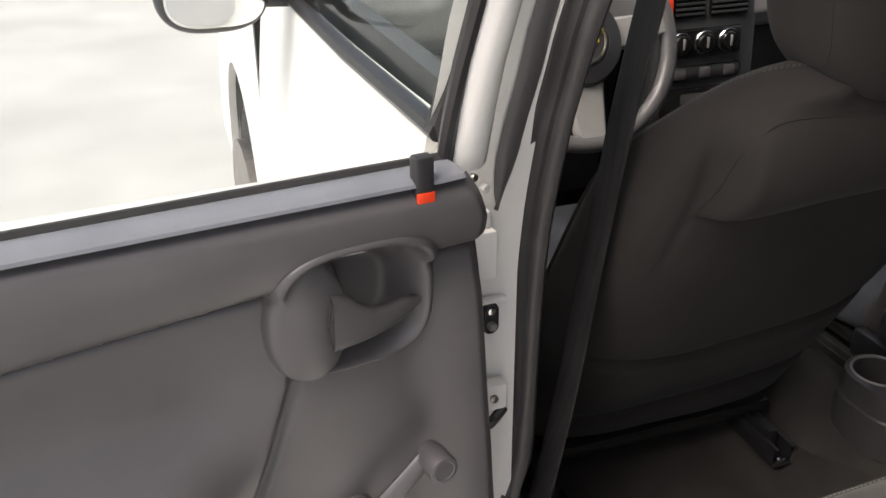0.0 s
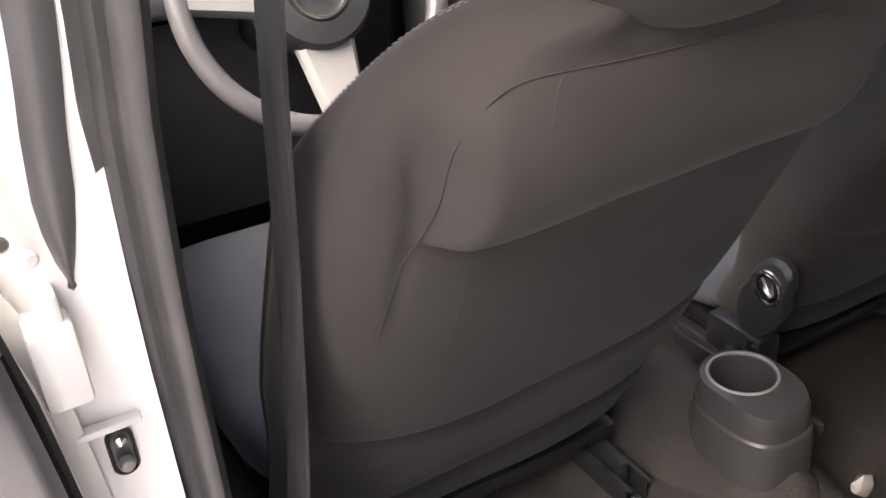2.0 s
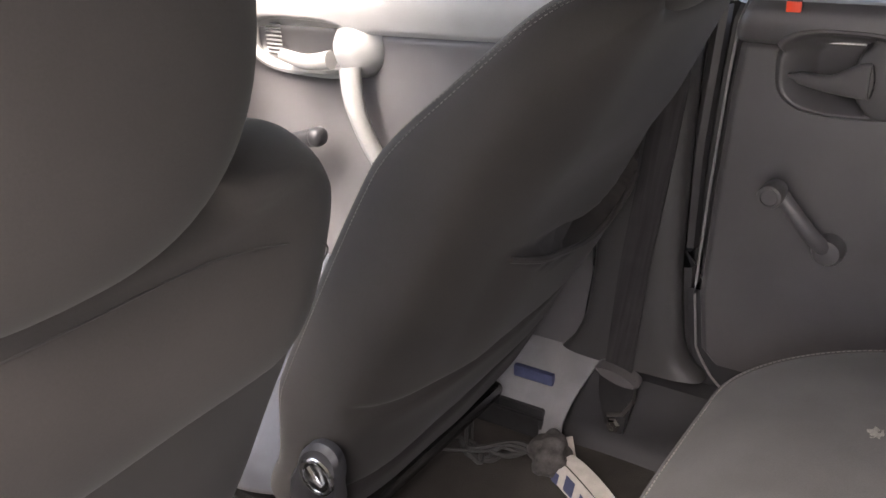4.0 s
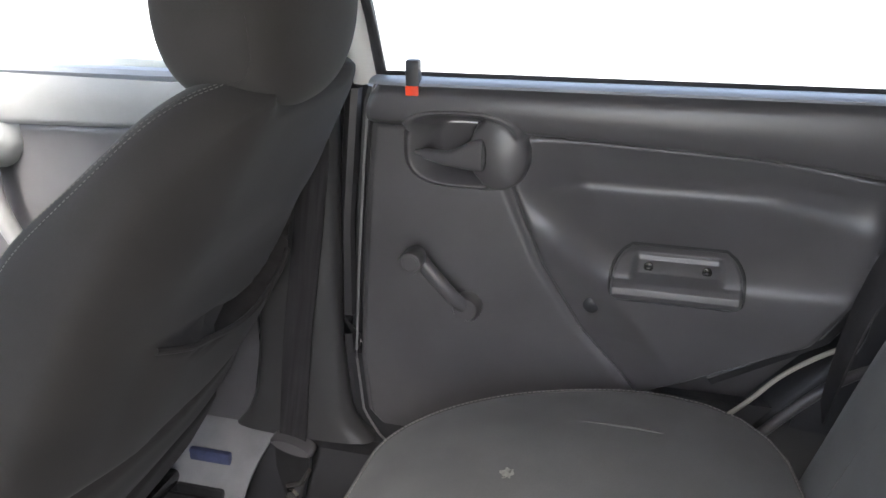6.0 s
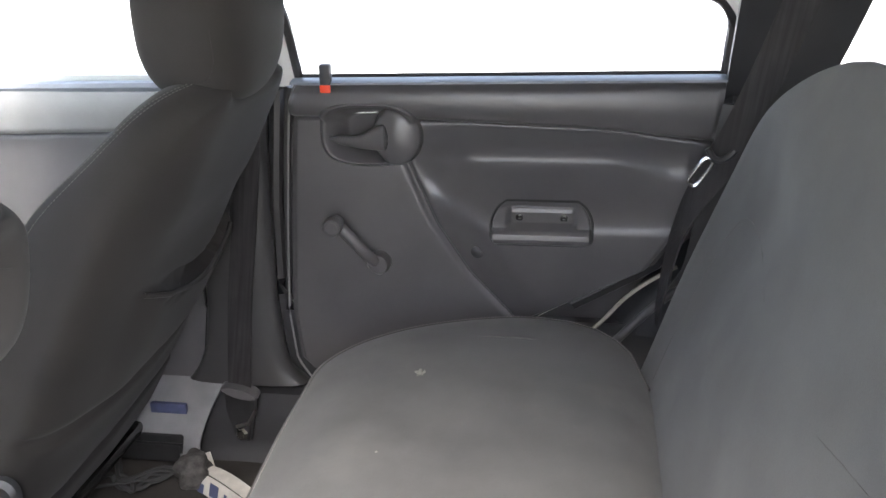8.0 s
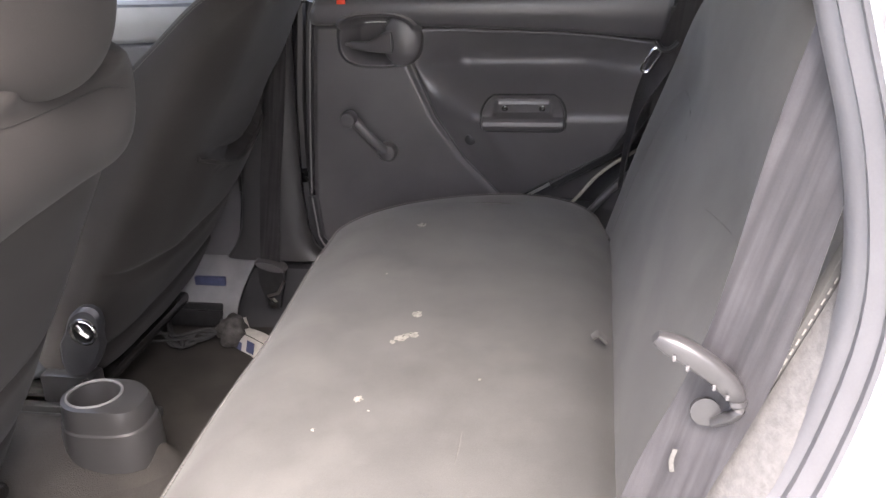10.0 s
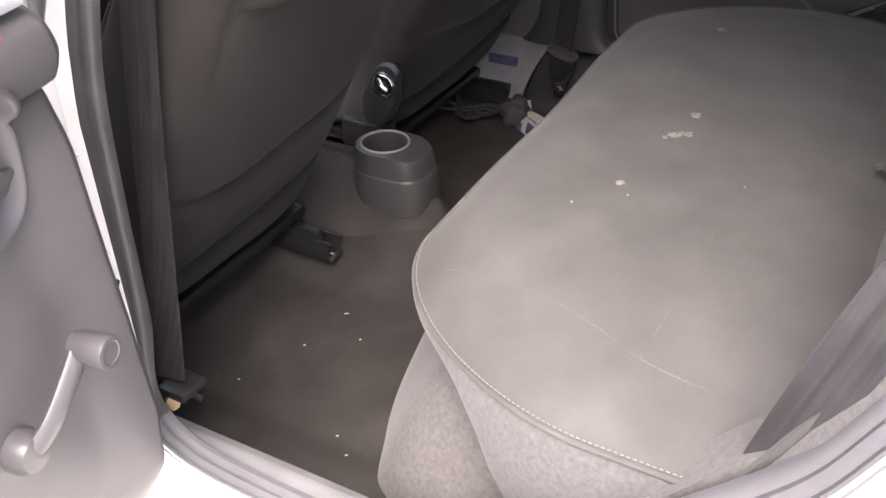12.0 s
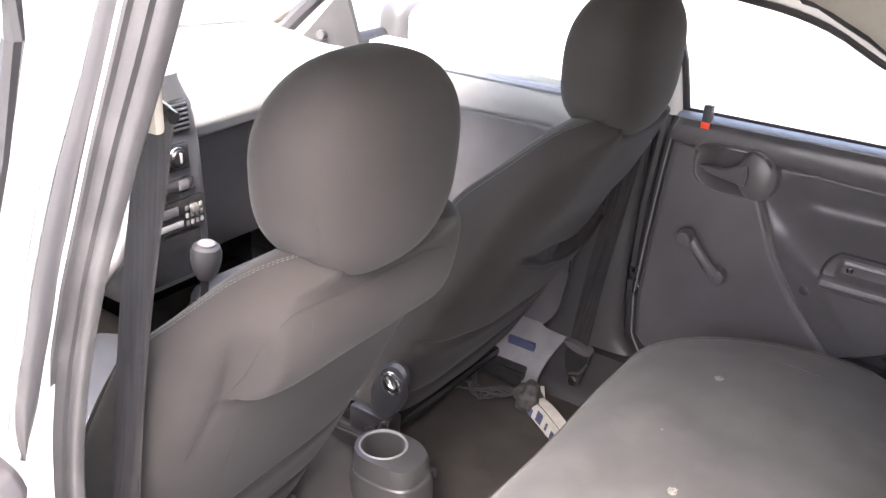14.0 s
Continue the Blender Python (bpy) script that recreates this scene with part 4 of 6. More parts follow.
# roof rail over the right windows
part("roof_rail", thicken(sheet(lambda u, v: Vector((0.605 - 0.10 * v ** 0.8 - 0.02 * u, 0.3 - 1.35 * u, right_top(-0.12 - 0.3 + 1.35 * u) + 0.035 + 0.10 * v)), 40, 6), 0.01), HEADLINER, car, "cream roof rail trim")
part("rail_seal", tube([Vector((0.606 - 0.02 * u, 0.3 - 1.35 * u, right_top(-0.42 + 1.35 * u) + 0.03)) for u in [k / 30 for k in range(31)]], 0.012, 8), RUBBER, car)


# ---- front seats ----
SEAT_B = Vector((0, 0.085, 0.45))
SEAT_U = Vector((0, -0.465, 0.885))
SEAT_N = Vector((0, -0.885, -0.465))
SEAT_L = 0.705


def seat_hw(l):
    q = min(1, max(0, l / SEAT_L))
    return (0.235 + 0.004 * step(0, 0.25, l)) * max(0, 1 - q ** 8) ** 0.38


def seat_th(l):
    q = min(1, max(0, l / SEAT_L))
    return (0.125 - 0.02 * q) * max(0.02, 1 - q ** 10) ** 0.5


def pocket_l(xl):
    """Sagging mouth line of the map pocket."""
    return lerp_table([(-0.15, 0.420), (-0.098, 0.404), (-0.018, 0.377), (0.04, 0.357), (0.072, 0.350), (0.11, 0.350), (0.144, 0.364), (0.179, 0.400), (0.21, 0.44)], xl)


def rear_relief(xl, l, pocket):
    side = 1 - step(0.11, 0.225, abs(xl))
    r = 0.0
    if pocket:
        lp = pocket_l(xl)
        mouth = step(-0.15, -0.06, xl) * step(0.21, 0.17, xl)
        r += 0.016 * step(-0.002, 0.004, lp - l) * step(0.30, 0.02, lp - l) * mouth
        r -= 0.026 * step(0.0, 0.003, l - lp) * step(0.024, 0.008, l - lp) * step(-0.08, 0.06, xl) * step(0.215, 0.17, xl)
        r += 0.014 * step(0.44, 0.56, l) * side
    else:
        # padded roll between the arched seam and a crease, tight at the outer end and soft at the inner one
        lg = lerp_table([(-0.19, 0.506), (-0.13, 0.514), (-0.06, 0.528), (0.05, 0.530), (0.20, 0.515)], xl)
        t = min(1.0, max(0.0, (l - lg) / (0.672 - lg)))
        r += 0.036 * (4 * t * (1 - t)) ** (0.75 + 0.5 * step(-0.10, 0.10, xl)) * step(-0.194, -0.165, xl) * (1 - step(0.10, 0.21, xl))
        r += 0.010 * t * side
        r -= 0.004 * math.exp(-((l - lg) / 0.010) ** 2) * step(-0.21, -0.18, xl) * step(0.10, -0.02, xl)
        r -= 0.003 * math.exp(-((xl + 0.196) / 0.006) ** 2) * step(0.38, 0.46, l) * step(0.63, 0.58, l)
    r -= 0.022 * step(0.676, 0.692, l) * (1 - step(0.050, 0.095, abs(xl + 0.005)))
    lf = 0.200 + 0.20 * max(0.0, xl + 0.06)
    r -= 0.011 * math.exp(-((l - lf) / 0.012) ** 2)
    r -= 0.010 * math.exp(-((l - 0.060 - 0.12 * xl) / 0.012) ** 2)
    r += 0.007 * math.exp(-((l - 0.130 - 0.16 * xl) / 0.040) ** 2) * side
    r += 0.006 * math.sin(math.pi * min(1, max(0, (l - 0.11) / 0.39))) * side
    r += 0.0025 * noise.noise(Vector((xl * 9, l * 9, 3.1)))
    return r


def flare(xl, l, pocket, deep=0.0):
    """Outer side: the bolster of the driver seat, the full map pocket of the passenger seat."""
    if not pocket:
        side = step(-0.10, -0.22, xl)
        return side * (0.016 * step(0.04, 0.16, l) * step(0.64, 0.52, l) * step(0.55, 0.2, deep) - 0.045 * step(0.62, 0.40, l) * step(0.55, 0.9, deep))
    return (0.028 * step(0.58, 0.30, l) + 0.034 * step(0.42, 0.12, l) + 0.034 * step(0.30, 0.08, l)) * step(0.10, 0.23, xl)


def seat_point(cx, a, l, pocket):
    hw, th = seat_hw(l), seat_th(l)
    c, s = math.cos(a), math.sin(a)
    xl = hw * sgnpow(c, 0.55 if s > 0 else 0.42)
    n = -th / 2 + th / 2 * sgnpow(s, 0.75)
    if s > 0:
        n += rear_relief(xl, l, pocket) * min(1, 2.2 * s)
    else:
        n -= 0.060 * (abs(xl) / 0.24) ** 4 * step(0.02, 0.15, l) * step(0.64, 0.46, l) * min(1, -1.6 * s)
    return Vector((cx + xl + flare(xl, l, pocket, -s), 0, 0)) + SEAT_B + SEAT_U * l + SEAT_N * n


def rear_point(cx, xl, l, pocket, lift=0.0):
    hw, th = seat_hw(l), seat_th(l)
    c = min(1, abs(xl) / hw) ** (1 / 0.55)
    s = math.sqrt(max(0, 1 - c * c))
    n = -th / 2 + th / 2 * s ** 0.75 + rear_relief(xl, l, pocket) * min(1, 2.2 * s) + lift
    return Vector((cx + xl + flare(xl, l, pocket), 0, 0)) + SEAT_B + SEAT_U * l + SEAT_N * n


def stitches(line, r, length, gap, mat, name, parent, label=""):
    """Short stitches one after the other along a line."""
    bm = bmesh.new()
    acc = 0.0
    for a, b in zip(line, line[1:]):
        d = (b - a).length
        while acc < d:
            p = a.lerp(b, acc / d)
            q = p + (b - a).normalized() * length
            tube([p, (p + q) / 2, q], r, 5, bm)
            acc += length + gap
        acc -= d
    return part(name, bm, mat, parent, label)


def front_seat(cx, pocket, label):
    st = thing("front_seat", label, "car seat", (cx, 0.3, 0.32), "front seats")
    K = 110

    def ring(l):
        return [seat_point(cx, 2 * math.pi * k / 120, l, pocket) for k in range(120)]
    ls = [-0.012 + (SEAT_L + 0.010) * (k / K) ** 0.93 for k in range(K + 1)]
    back = part("backrest", loft([ring(min(SEAT_L * 0.9995, l)) for l in ls]), CLOTH, st, "dark grey cloth backrest", 70)
    # seams
    if not pocket:
        arch = [(-0.204, 0.40), (-0.200, 0.45), (-0.196, 0.49), (-0.189, 0.53), (-0.185, 0.57), (-0.181, 0.62), (-0.168, 0.653), (-0.152, 0.664), (-0.129, 0.669), (-0.089, 0.670), (-0.014, 0.669), (0.053, 0.667), (0.10, 0.658), (0.15, 0.63), (0.176, 0.58), (0.180, 0.53)]
        line = smooth_path([rear_point(cx, x, l, pocket, 0.0008) for x, l in arch], 8)
        part("seam", tube(line, 0.0005, 6), SEAM, back)
        tuck = [rear_point(cx, x, l, pocket, -0.0002) for x, l in ((-0.128, 0.669), (-0.132, 0.664), (-0.136, 0.657), (-0.138, 0.648))]
        part("tuck", tube(tuck, 0.0005, 6), SEAM, back)
        lower = smooth_path([rear_point(cx, x, l, pocket, -0.0001) for x, l in ((-0.140, 0.49), (-0.138, 0.44), (-0.132, 0.37), (-0.130, 0.30))], 5)
        part("seam", tube(lower, 0.0005, 6), SEAM, back)
    else:
        mouth = [(x, pocket_l(x)) for x in (-0.125, -0.098, -0.06, -0.018, 0.03, 0.072, 0.11, 0.144, 0.165, 0.179)]
        line = smooth_path([rear_point(cx, x, l - 0.004, pocket, 0.0) for x, l in mouth], 6)
        part("pocket_hem", tube(line, 0.0040, 8), CLOTH, back, "sagging map pocket hem")
    for sx in (-1, 1):
        for a_off in ((0.62, 0.46) if pocket and sx < 0 else (0.62, 0.52) if pocket or sx < 0 else (0.8,)):
            edge = []
            for k in range(60):
                l = 0.03 + (SEAT_L - 0.045) * k / 59
                a = -a_off if sx > 0 else math.pi + a_off
                p = seat_point(cx, a, l, pocket)
                edge.append(p + Vector((sx * 0.0006, 0, 0.0006)))
            stitches(edge, 0.0005 if pocket else 0.0003, 0.0030, 0.0022, DARK_STITCH, "edge_stitching", back, "pale double stitching")
    # headrest
    tilt = 0.10

    def warp(p):
        if p.z < 0:
            p = Vector((p.x, p.y, -0.1145 * min(1.0, abs(p.z) / 0.1245) ** 0.95))
        w = 1 + 0.07 * (p.z / 0.115) - 0.07 * (p.z / 0.115) ** 2 - 0.09 * max(0.0, p.z / 0.1245) ** 3
        return Vector((p.x * w, p.y + 0.012 * (p.x / 0.14) ** 2 + tilt * -p.z * 0.3, p.z + 0.012 * (p.x / 0.14) ** 2 * max(-1.0, min(1.0, -p.z / 0.09))))
    hc = (-0.322 if cx < 0 else 0.338, -0.204, 1.152)
    hr = part("headrest", blob(hc, (0.127, 0.068, 0.1245), 3.6, 2.9, 64, 40, warp), CLOTH, st, "rounded cloth headrest", 70)
    for sx in (-1, 1):
        line = []
        for k in range(15):
            z = -0.095 + 0.085 * k / 14
            b = math.asin(sgnpow(z / 0.1245, 2.9 / 2))
            cb = abs(math.cos(b)) ** (2 / 2.9)
            x = 0.119 * (1 - 0.10 * (z / 0.1) ** 2)
            y = -0.068 * cb * max(0, 1 - min(1, x / (0.127 * cb)) ** 3.6) ** (1 / 3.6)
            line.append(Vector(hc) + warp(Vector((sx * x, y - 0.0003, z))))
        if sx < 0:
            part("seam", tube(line, 0.0006, 6), CLOTH, hr)
        part("headrest_post", tube([(cx + sx * 0.06, -0.165, 0.98), (cx + sx * 0.06, -0.185, 1.10)], 0.006, 10), CHROME, st)
    # seat cushion
    def cw(p):
        return Vector((p.x, p.y, p.z + 0.03 * (abs(p.x) / 0.25) ** 3 + 0.05 * p.y))
    part("seat_cushion", blob((cx, 0.42, 0.475), (0.245, 0.27, 0.075), 4.5, 3.0, 60, 24, cw), CLOTH_FRONT, st, "blue-grey cloth seat cushion", 70)
    # rails
    for sx in (-1, 1):
        x = cx + sx * 0.205 - (0.028 if cx < 0 and sx > 0 else 0)
        z = 0.375
        bm = box((x - 0.017, 0.036, z - 0.030), (x - 0.0145, 0.58, z + 0.004), 0.001)
        box((x + 0.0145, 0.036, z - 0.030), (x + 0.017, 0.58, z + 0.004), 0.001, 2, bm)
        box((x - 0.017, 0.030, z - 0.032), (x + 0.017, 0.58, z - 0.0285), 0.001, 2, bm)
        box((x - 0.0185, 0.028, z + 0.002), (x - 0.012, 0.58, z + 0.0045), 0.001, 2, bm)
        box((x + 0.012, 0.028, z + 0.002), (x + 0.0185, 0.58, z + 0.0045), 0.001, 2, bm)
        rl = part("seat_rail", bm, BLACK_STEEL, st, "black steel seat rail")
        part("stop", box((x - 0.010, 0.032, z - 0.029), (x + 0.007, 0.042, z - 0.020), 0.002), CHROME, rl)
        part("runner", box((x - 0.009, 0.061, z - 0.026), (x + 0.009, 0.55, z + 0.014), 0.003), BLACK_STEEL, rl)
    part("seat_pan", box((cx - 0.20, 0.10, 0.395), (cx + 0.20, 0.62, 0.42), 0.01), BLACK, st)
    return st


CLOTH_FRONT = material("blue_grey_cloth", (0.058, 0.062, 0.074), 0.85, vary=0.14, scale=9, grain=700, bump=0.25, sheen=0.1, spec=0.25, weave=True)
front_seat(-0.305, False, "dark grey cloth driver seat with stitched edges")
right_seat = front_seat(0.350, True, "dark grey cloth passenger seat with sagging map pocket")


# recliner cover on the inner side of the passenger seat
def recliner(st, x0):
    rp = []
    for dx, g in ((0.0, 1.0), (-0.010, 1.0), (-0.016, 0.86)):
        pts = []
        for k in range(36):
            a = 2 * math.pi * k / 36
            py = 0.031 * g * math.cos(a)
            pz = (0.046 if math.sin(a) > 0 else 0.085) * g * sgnpow(math.sin(a), 0.8)
            pts.append(Vector((x0 + dx, 0.070 + py * (1 + (0.25 if pz < 0 else 0)) - 0.30 * pz, 0.556 + pz)))
        rp.append(pts)
    cov = part("recliner_cover", loft(rp), PLASTIC_DARK, st, "grey plastic recliner cover")
    part("recliner_ring", ring_bar([Vector((x0 - 0.017, 0.065 + 0.021 * math.cos(a), 0.560 + 0.021 * math.sin(a))) for a in [2 * math.pi * k / 30 for k in range(30)]], 0.0035, 8), CHROME, cov)
    part("recliner_hole", spin([(0.0185, 0), (0.0185, 0.002)], (x0 - 0.0165, 0.065, 0.560), (-1, 0, 0), 24), BLACK, cov)
    part("recliner_shaft", tube([(x0 - 0.018, 0.058, 0.552), (x0 - 0.022, 0.066, 0.562), (x0 - 0.020, 0.074, 0.572)], 0.0045, 8), CHROME, cov)
    part("hinge_bracket", box((x0 - 0.02, 0.065, 0.425), (x0 + 0.02, 0.16, 0.478), 0.006), BLACK_STEEL, st)
    for by, bz in ((0.09, 0.455), (0.075, 0.470), (0.112, 0.446)):
        part("hinge_bolt", spin([(0.007, 0), (0.007, 0.006), (0.003, 0.007)], (x0 - 0.02, by, bz), (-1, -0.3, 0.2), 8), CHROME, st)


recliner(right_seat, 0.112)
# ---- rear seat ----
rear = thing("rear_seat", "grey cloth rear bench seat with white stains", "car seat", (0, -0.6, 0.42))


def corner(sx):
    out = []
    for k in range(25):
        a = math.pi / 2 * k / 24
        out.append((sx * (0.36 + (0.232 if sx < 0 else 0.216) * math.cos(a) ** (2 / 1.75)), -0.575 + 0.292 * math.sin(a) ** (2 / 1.75)))
    return out


plan = [(0.373, -0.757), (0.469, -0.735), (0.51, -0.715), (0.545, -0.685), (0.567, -0.645), (0.575, -0.60)] + corner(1) + [(0.2, -0.282), (0.0, -0.283), (-0.2, -0.282)] + corner(-1)[::-1] + [(-0.592, -0.66), (-0.588, -0.74), (-0.572, -0.77), (-0.45, -0.785), (0.0, -0.775), (0.2, -0.768)]
plan_line = [Vector((x, y, 0)) for x, y in plan]
MIDDLE = Vector((0, -0.575, 0))


def ray_out(d):
    """How far the plan outline lies from the middle in the direction d."""
    best = 1.0
    n = len(plan_line)
    for i in range(n):
        a, b = plan_line[i] - MIDDLE, plan_line[(i + 1) % n] - MIDDLE
        e = b - a
        det = d.x * -e.y + d.y * e.x
        if abs(det) < 1e-9:
            continue
        t = (a.x * -e.y + a.y * e.x) / det
        s = (d.x * a.y - d.y * a.x) / det
        if t > 0 and -1e-6 <= s <= 1 + 1e-6:
            best = t
    return best


total = [0.0]
for i in range(len(plan_line)):
    total.append(total[-1] + (plan_line[(i + 1) % len(plan_line)] - plan_line[i]).length)


def cushion_outline(a):
    """Plan outline of the cushion by its length, a from 0 to a full turn."""
    s = (a / (2 * math.pi) % 1.0) * total[-1]
    for i in range(len(plan_line)):
        if s <= total[i + 1]:
            p = plan_line[i].lerp(plan_line[(i + 1) % len(plan_line)], (s - total[i]) / max(1e-9, total[i + 1] - total[i]))
            return p.x, p.y
    return plan_line[0].x, plan_line[0].y


def cushion_z(r, x, y):
    crown = 0.667 + 0.012 * x + 0.012 * (y + 0.5)
    edge = (0.052 - 0.014 * step(-0.1, 0.5, x)) * max(0, (r - 0.62) / 0.38) ** 2.3
    return crown - edge + 0.004 * noise.noise(Vector((x * 5, y * 5, 0.3)))


def cushion_on(x, y, lift=0.0):
    d = Vector((x, y, 0)) - MIDDLE
    r = d.length / max(1e-6, ray_out(d.normalized())) if d.length > 1e-6 else 0
    return Vector((x, y, cushion_z(min(1, r), x, y) + lift))


NR = 36
rings = []
for i in range(1, NR + 1):
    r = i / NR
    ring = []
    for k in range(160):
        x, y = cushion_outline(2 * math.pi * k / 160)
        X, Y = x * r, -0.575 + (y + 0.575) * r
        ring.append(Vector((X, Y, cushion_z(r, X, Y))))
    rings.append(ring)
cush = part("seat_cushion", loft(rings), CLOTH_REAR, rear, "grey cloth cushion, dusty and stained", 60)


def skirt_low(x, y):
    """Height of the lower hem of the cushion side."""
    low = lerp_table([(-0.70, 0.437), (-0.57, 0.443), (-0.504, 0.459), (-0.467, 0.492), (-0.444, 0.535), (-0.41, 0.575), (-0.38, 0.588)], y)
    return low if abs(x) > 0.35 else 0.588


skirt = []
for k in range(161):
    x, y = cushion_outline(2 * math.pi * k / 160)
    lo = skirt_low(x, y)
    col = []
    for g, f in ((0.985, 0.05), (1.000, 0.0), (1.006, 0.10), (1.008, 0.35), (1.006, 0.65), (1.001, 0.9), (0.996, 1.0), (0.975, 1.0)):
        ct = cushion_z(1, x, y) - 0.003
        z = ct + (lo - ct) * f
        col.append(Vector((x * g, -0.575 + (y + 0.575) * g, z)))
    skirt.append(col)
bm = bmesh.new()
vs = [[bm.verts.new(p) for p in col] for col in skirt[:-1]]
for k in range(160):
    for j in range(7):
        bm.faces.new((vs[k][j], vs[(k + 1) % 160][j], vs[(k + 1) % 160][j + 1], vs[k][j + 1]))
part("cushion_side", bm, CLOTH_SIDE, rear, "grey felt cushion side")
piping = []
for k in range(0, 240):
    x, y = cushion_outline(2 * math.pi * k / 360)
    piping.append(Vector((x * 1.003, -0.575 + (y + 0.575) * 1.003, cushion_z(1, x, y) - 0.001)))
part("piping", tube(piping, 0.0028, 8), CLOTH_REAR, cush)
stitches([p + Vector((0, 0, 0.0042)) + (MIDDLE - Vector((p.x, p.y, 0))).normalized() * 0.003 for p in piping], 0.0007, 0.0036, 0.0024, PIPING_THREAD, "stitching", cush, "pale piping stitches")
for pts in ([(-0.432, -0.345), (-0.438, -0.376), (-0.446, -0.427), (-0.461, -0.487), (-0.479, -0.539), (-0.498, -0.589), (-0.507, -0.652), (-0.508, -0.74)], [(-0.496, -0.590), (-0.432, -0.596), (-0.331, -0.598), (-0.27, -0.597)],
            [(0.42, -0.36), (0.43, -0.42), (0.44, -0.50), (0.44, -0.60), (0.44, -0.74)]):
    part("seam", tube(smooth_path([cushion_on(x, y, -0.0017) for x, y in pts], 8), 0.0018, 10), SEAM_PALE, cush)


# white stains on the cushion
def stain(x, y, w, h, seed):
    rnd = random.Random(seed)
    bm = bmesh.new()
    k = 18
    rad = [0.6 + 0.5 * rnd.random() for _ in range(k)]
    mid = bm.verts.new(cushion_on(x, y, 0.0022))
    outer = []
    for i in range(k):
        a = 2 * math.pi * i / k
        outer.append(bm.verts.new(cushion_on(x + w * rad[i] * math.cos(a), y + h * rad[i] * math.sin(a), 0.0006)))
    for i in range(k):
        bm.faces.new((mid, outer[i], outer[(i + 1) % k]))
    part("stain", bm, STAIN, cush, "dried white stain", 80)


for i, (x, y, w, h) in enumerate([(0.310, -0.449, 0.011, 0.008), (-0.008, -0.500, 0.011, 0.008), (-0.078, -0.492, 0.012, 0.010), (-0.068, -0.504, 0.009, 0.010), (-0.090, -0.482, 0.005, 0.005),
                                  (-0.223, -0.469, 0.008, 0.007), (-0.165, -0.604, 0.0025, 0.0025), (-0.29, -0.435, 0.004, 0.003), (0.12, -0.43, 0.002, 0.002), (-0.245, -0.487, 0.002, 0.002)]):
    stain(x, y, w, h, 40 + i)

# rear backrest
BACK_B = Vector((0, -0.752, 0.60))
BACK_U = Vector((0, -0.313, 0.950))
BACK_N = Vector((0, 0.950, 0.313))
BACK_L = 0.560


def back_hw(l):
    q = min(1, max(0, l / BACK_L))
    return 0.572 * max(0, 1 - q ** 4.6) ** 0.5


def back_point(a, l):
    hw = back_hw(l)
    q = min(1, l / BACK_L)
    th = 0.15 * max(0.02, 1 - q ** 9) ** 0.5
    c, s = math.cos(a), math.sin(a)
    x = hw * sgnpow(c, 0.30)
    n = -th / 2 + th / 2 * sgnpow(s, 0.8)
    if s > 0:
        f = min(1, 2 * s)
        n += f * (0.012 * math.exp(-((abs(x) - 0.46) / 0.07) ** 2) - 0.010 * math.exp(-((abs(x) - 0.28) / 0.12) ** 2) * step(0.1, 0.3, l) + 0.016 * math.exp(-((abs(x) - 0.27) / 0.17) ** 2) * math.exp(-((l - 0.47) / 0.10) ** 2) - 0.012 * math.exp(-((abs(x) - 0.22) / 0.17) ** 2) * math.exp(-((l - 0.345) / 0.06) ** 2) + 0.003 * noise.noise(Vector((x * 4, l * 5, 7))))
    return Vector((x, 0, 0)) + BACK_B + BACK_U * l + BACK_N * n


bk = part("backrest", loft([[back_point(2 * math.pi * k / 120, min(BACK_L * 0.9995, -0.06 + (BACK_L + 0.06) * i / 60)) for k in range(120)] for i in range(61)]), CLOTH_REAR, rear, "grey-green cloth backrest", 70)


def back_front(x, l, lift=0.0):
    hw = back_hw(l)
    c = (abs(x) / hw) ** (1 / 0.30)
    a = math.acos(min(1, c) if x > 0 else -min(1, c))
    return back_point(a, l) + BACK_N * lift


for sx in (-1, 1):
    corner_line = [(0.385, 0.04), (0.381, 0.118), (0.374, 0.205), (0.366, 0.275), (0.352, 0.306), (0.325, 0.316), (0.27, 0.313), (0.20, 0.303), (0.13, 0.291)]
    line = smooth_path([back_front(sx * x, l, -0.0004) for x, l in corner_line], 6)
    part("seam", tube(line, 0.0009, 6, taper=lambda t: 1 - 0.8 * step(0.75, 1.0, t)), SEAM_PALE, bk)
    edge = [back_point((0.32 if sx > 0 else math.pi - 0.32), 0.02 + 0.5 * k / 50) + BACK_N * 0.0006 for k in range(51)]
    stitches(edge, 0.0006, 0.0040, 0.0026, DARK_STITCH, "edge_stitching", bk, "pale edge stitching")
part("release_tab", strap([(-0.05, -0.752, 0.662), (-0.052, -0.742, 0.672), (-0.054, -0.734, 0.668)], (1, 0, 0), 0.016), CLOTH_REAR, rear)


# side trims beside the backrest
def side_trim(sx):
    def fn(u, v):
        z = 0.60 + (0.66 if sx < 0 else 0.38) * v
        x = 0.615 - tumble(z) * 0.8 - 0.06 * u
        y = -0.80 - 0.30 * u - 0.06 * v * (1 - u) + 0.05 * step(0.35, 0, v) * (1 - u)
        return Vector((sx * x, y, z))
    return thicken(sheet(fn, 14, 20), 0.012)


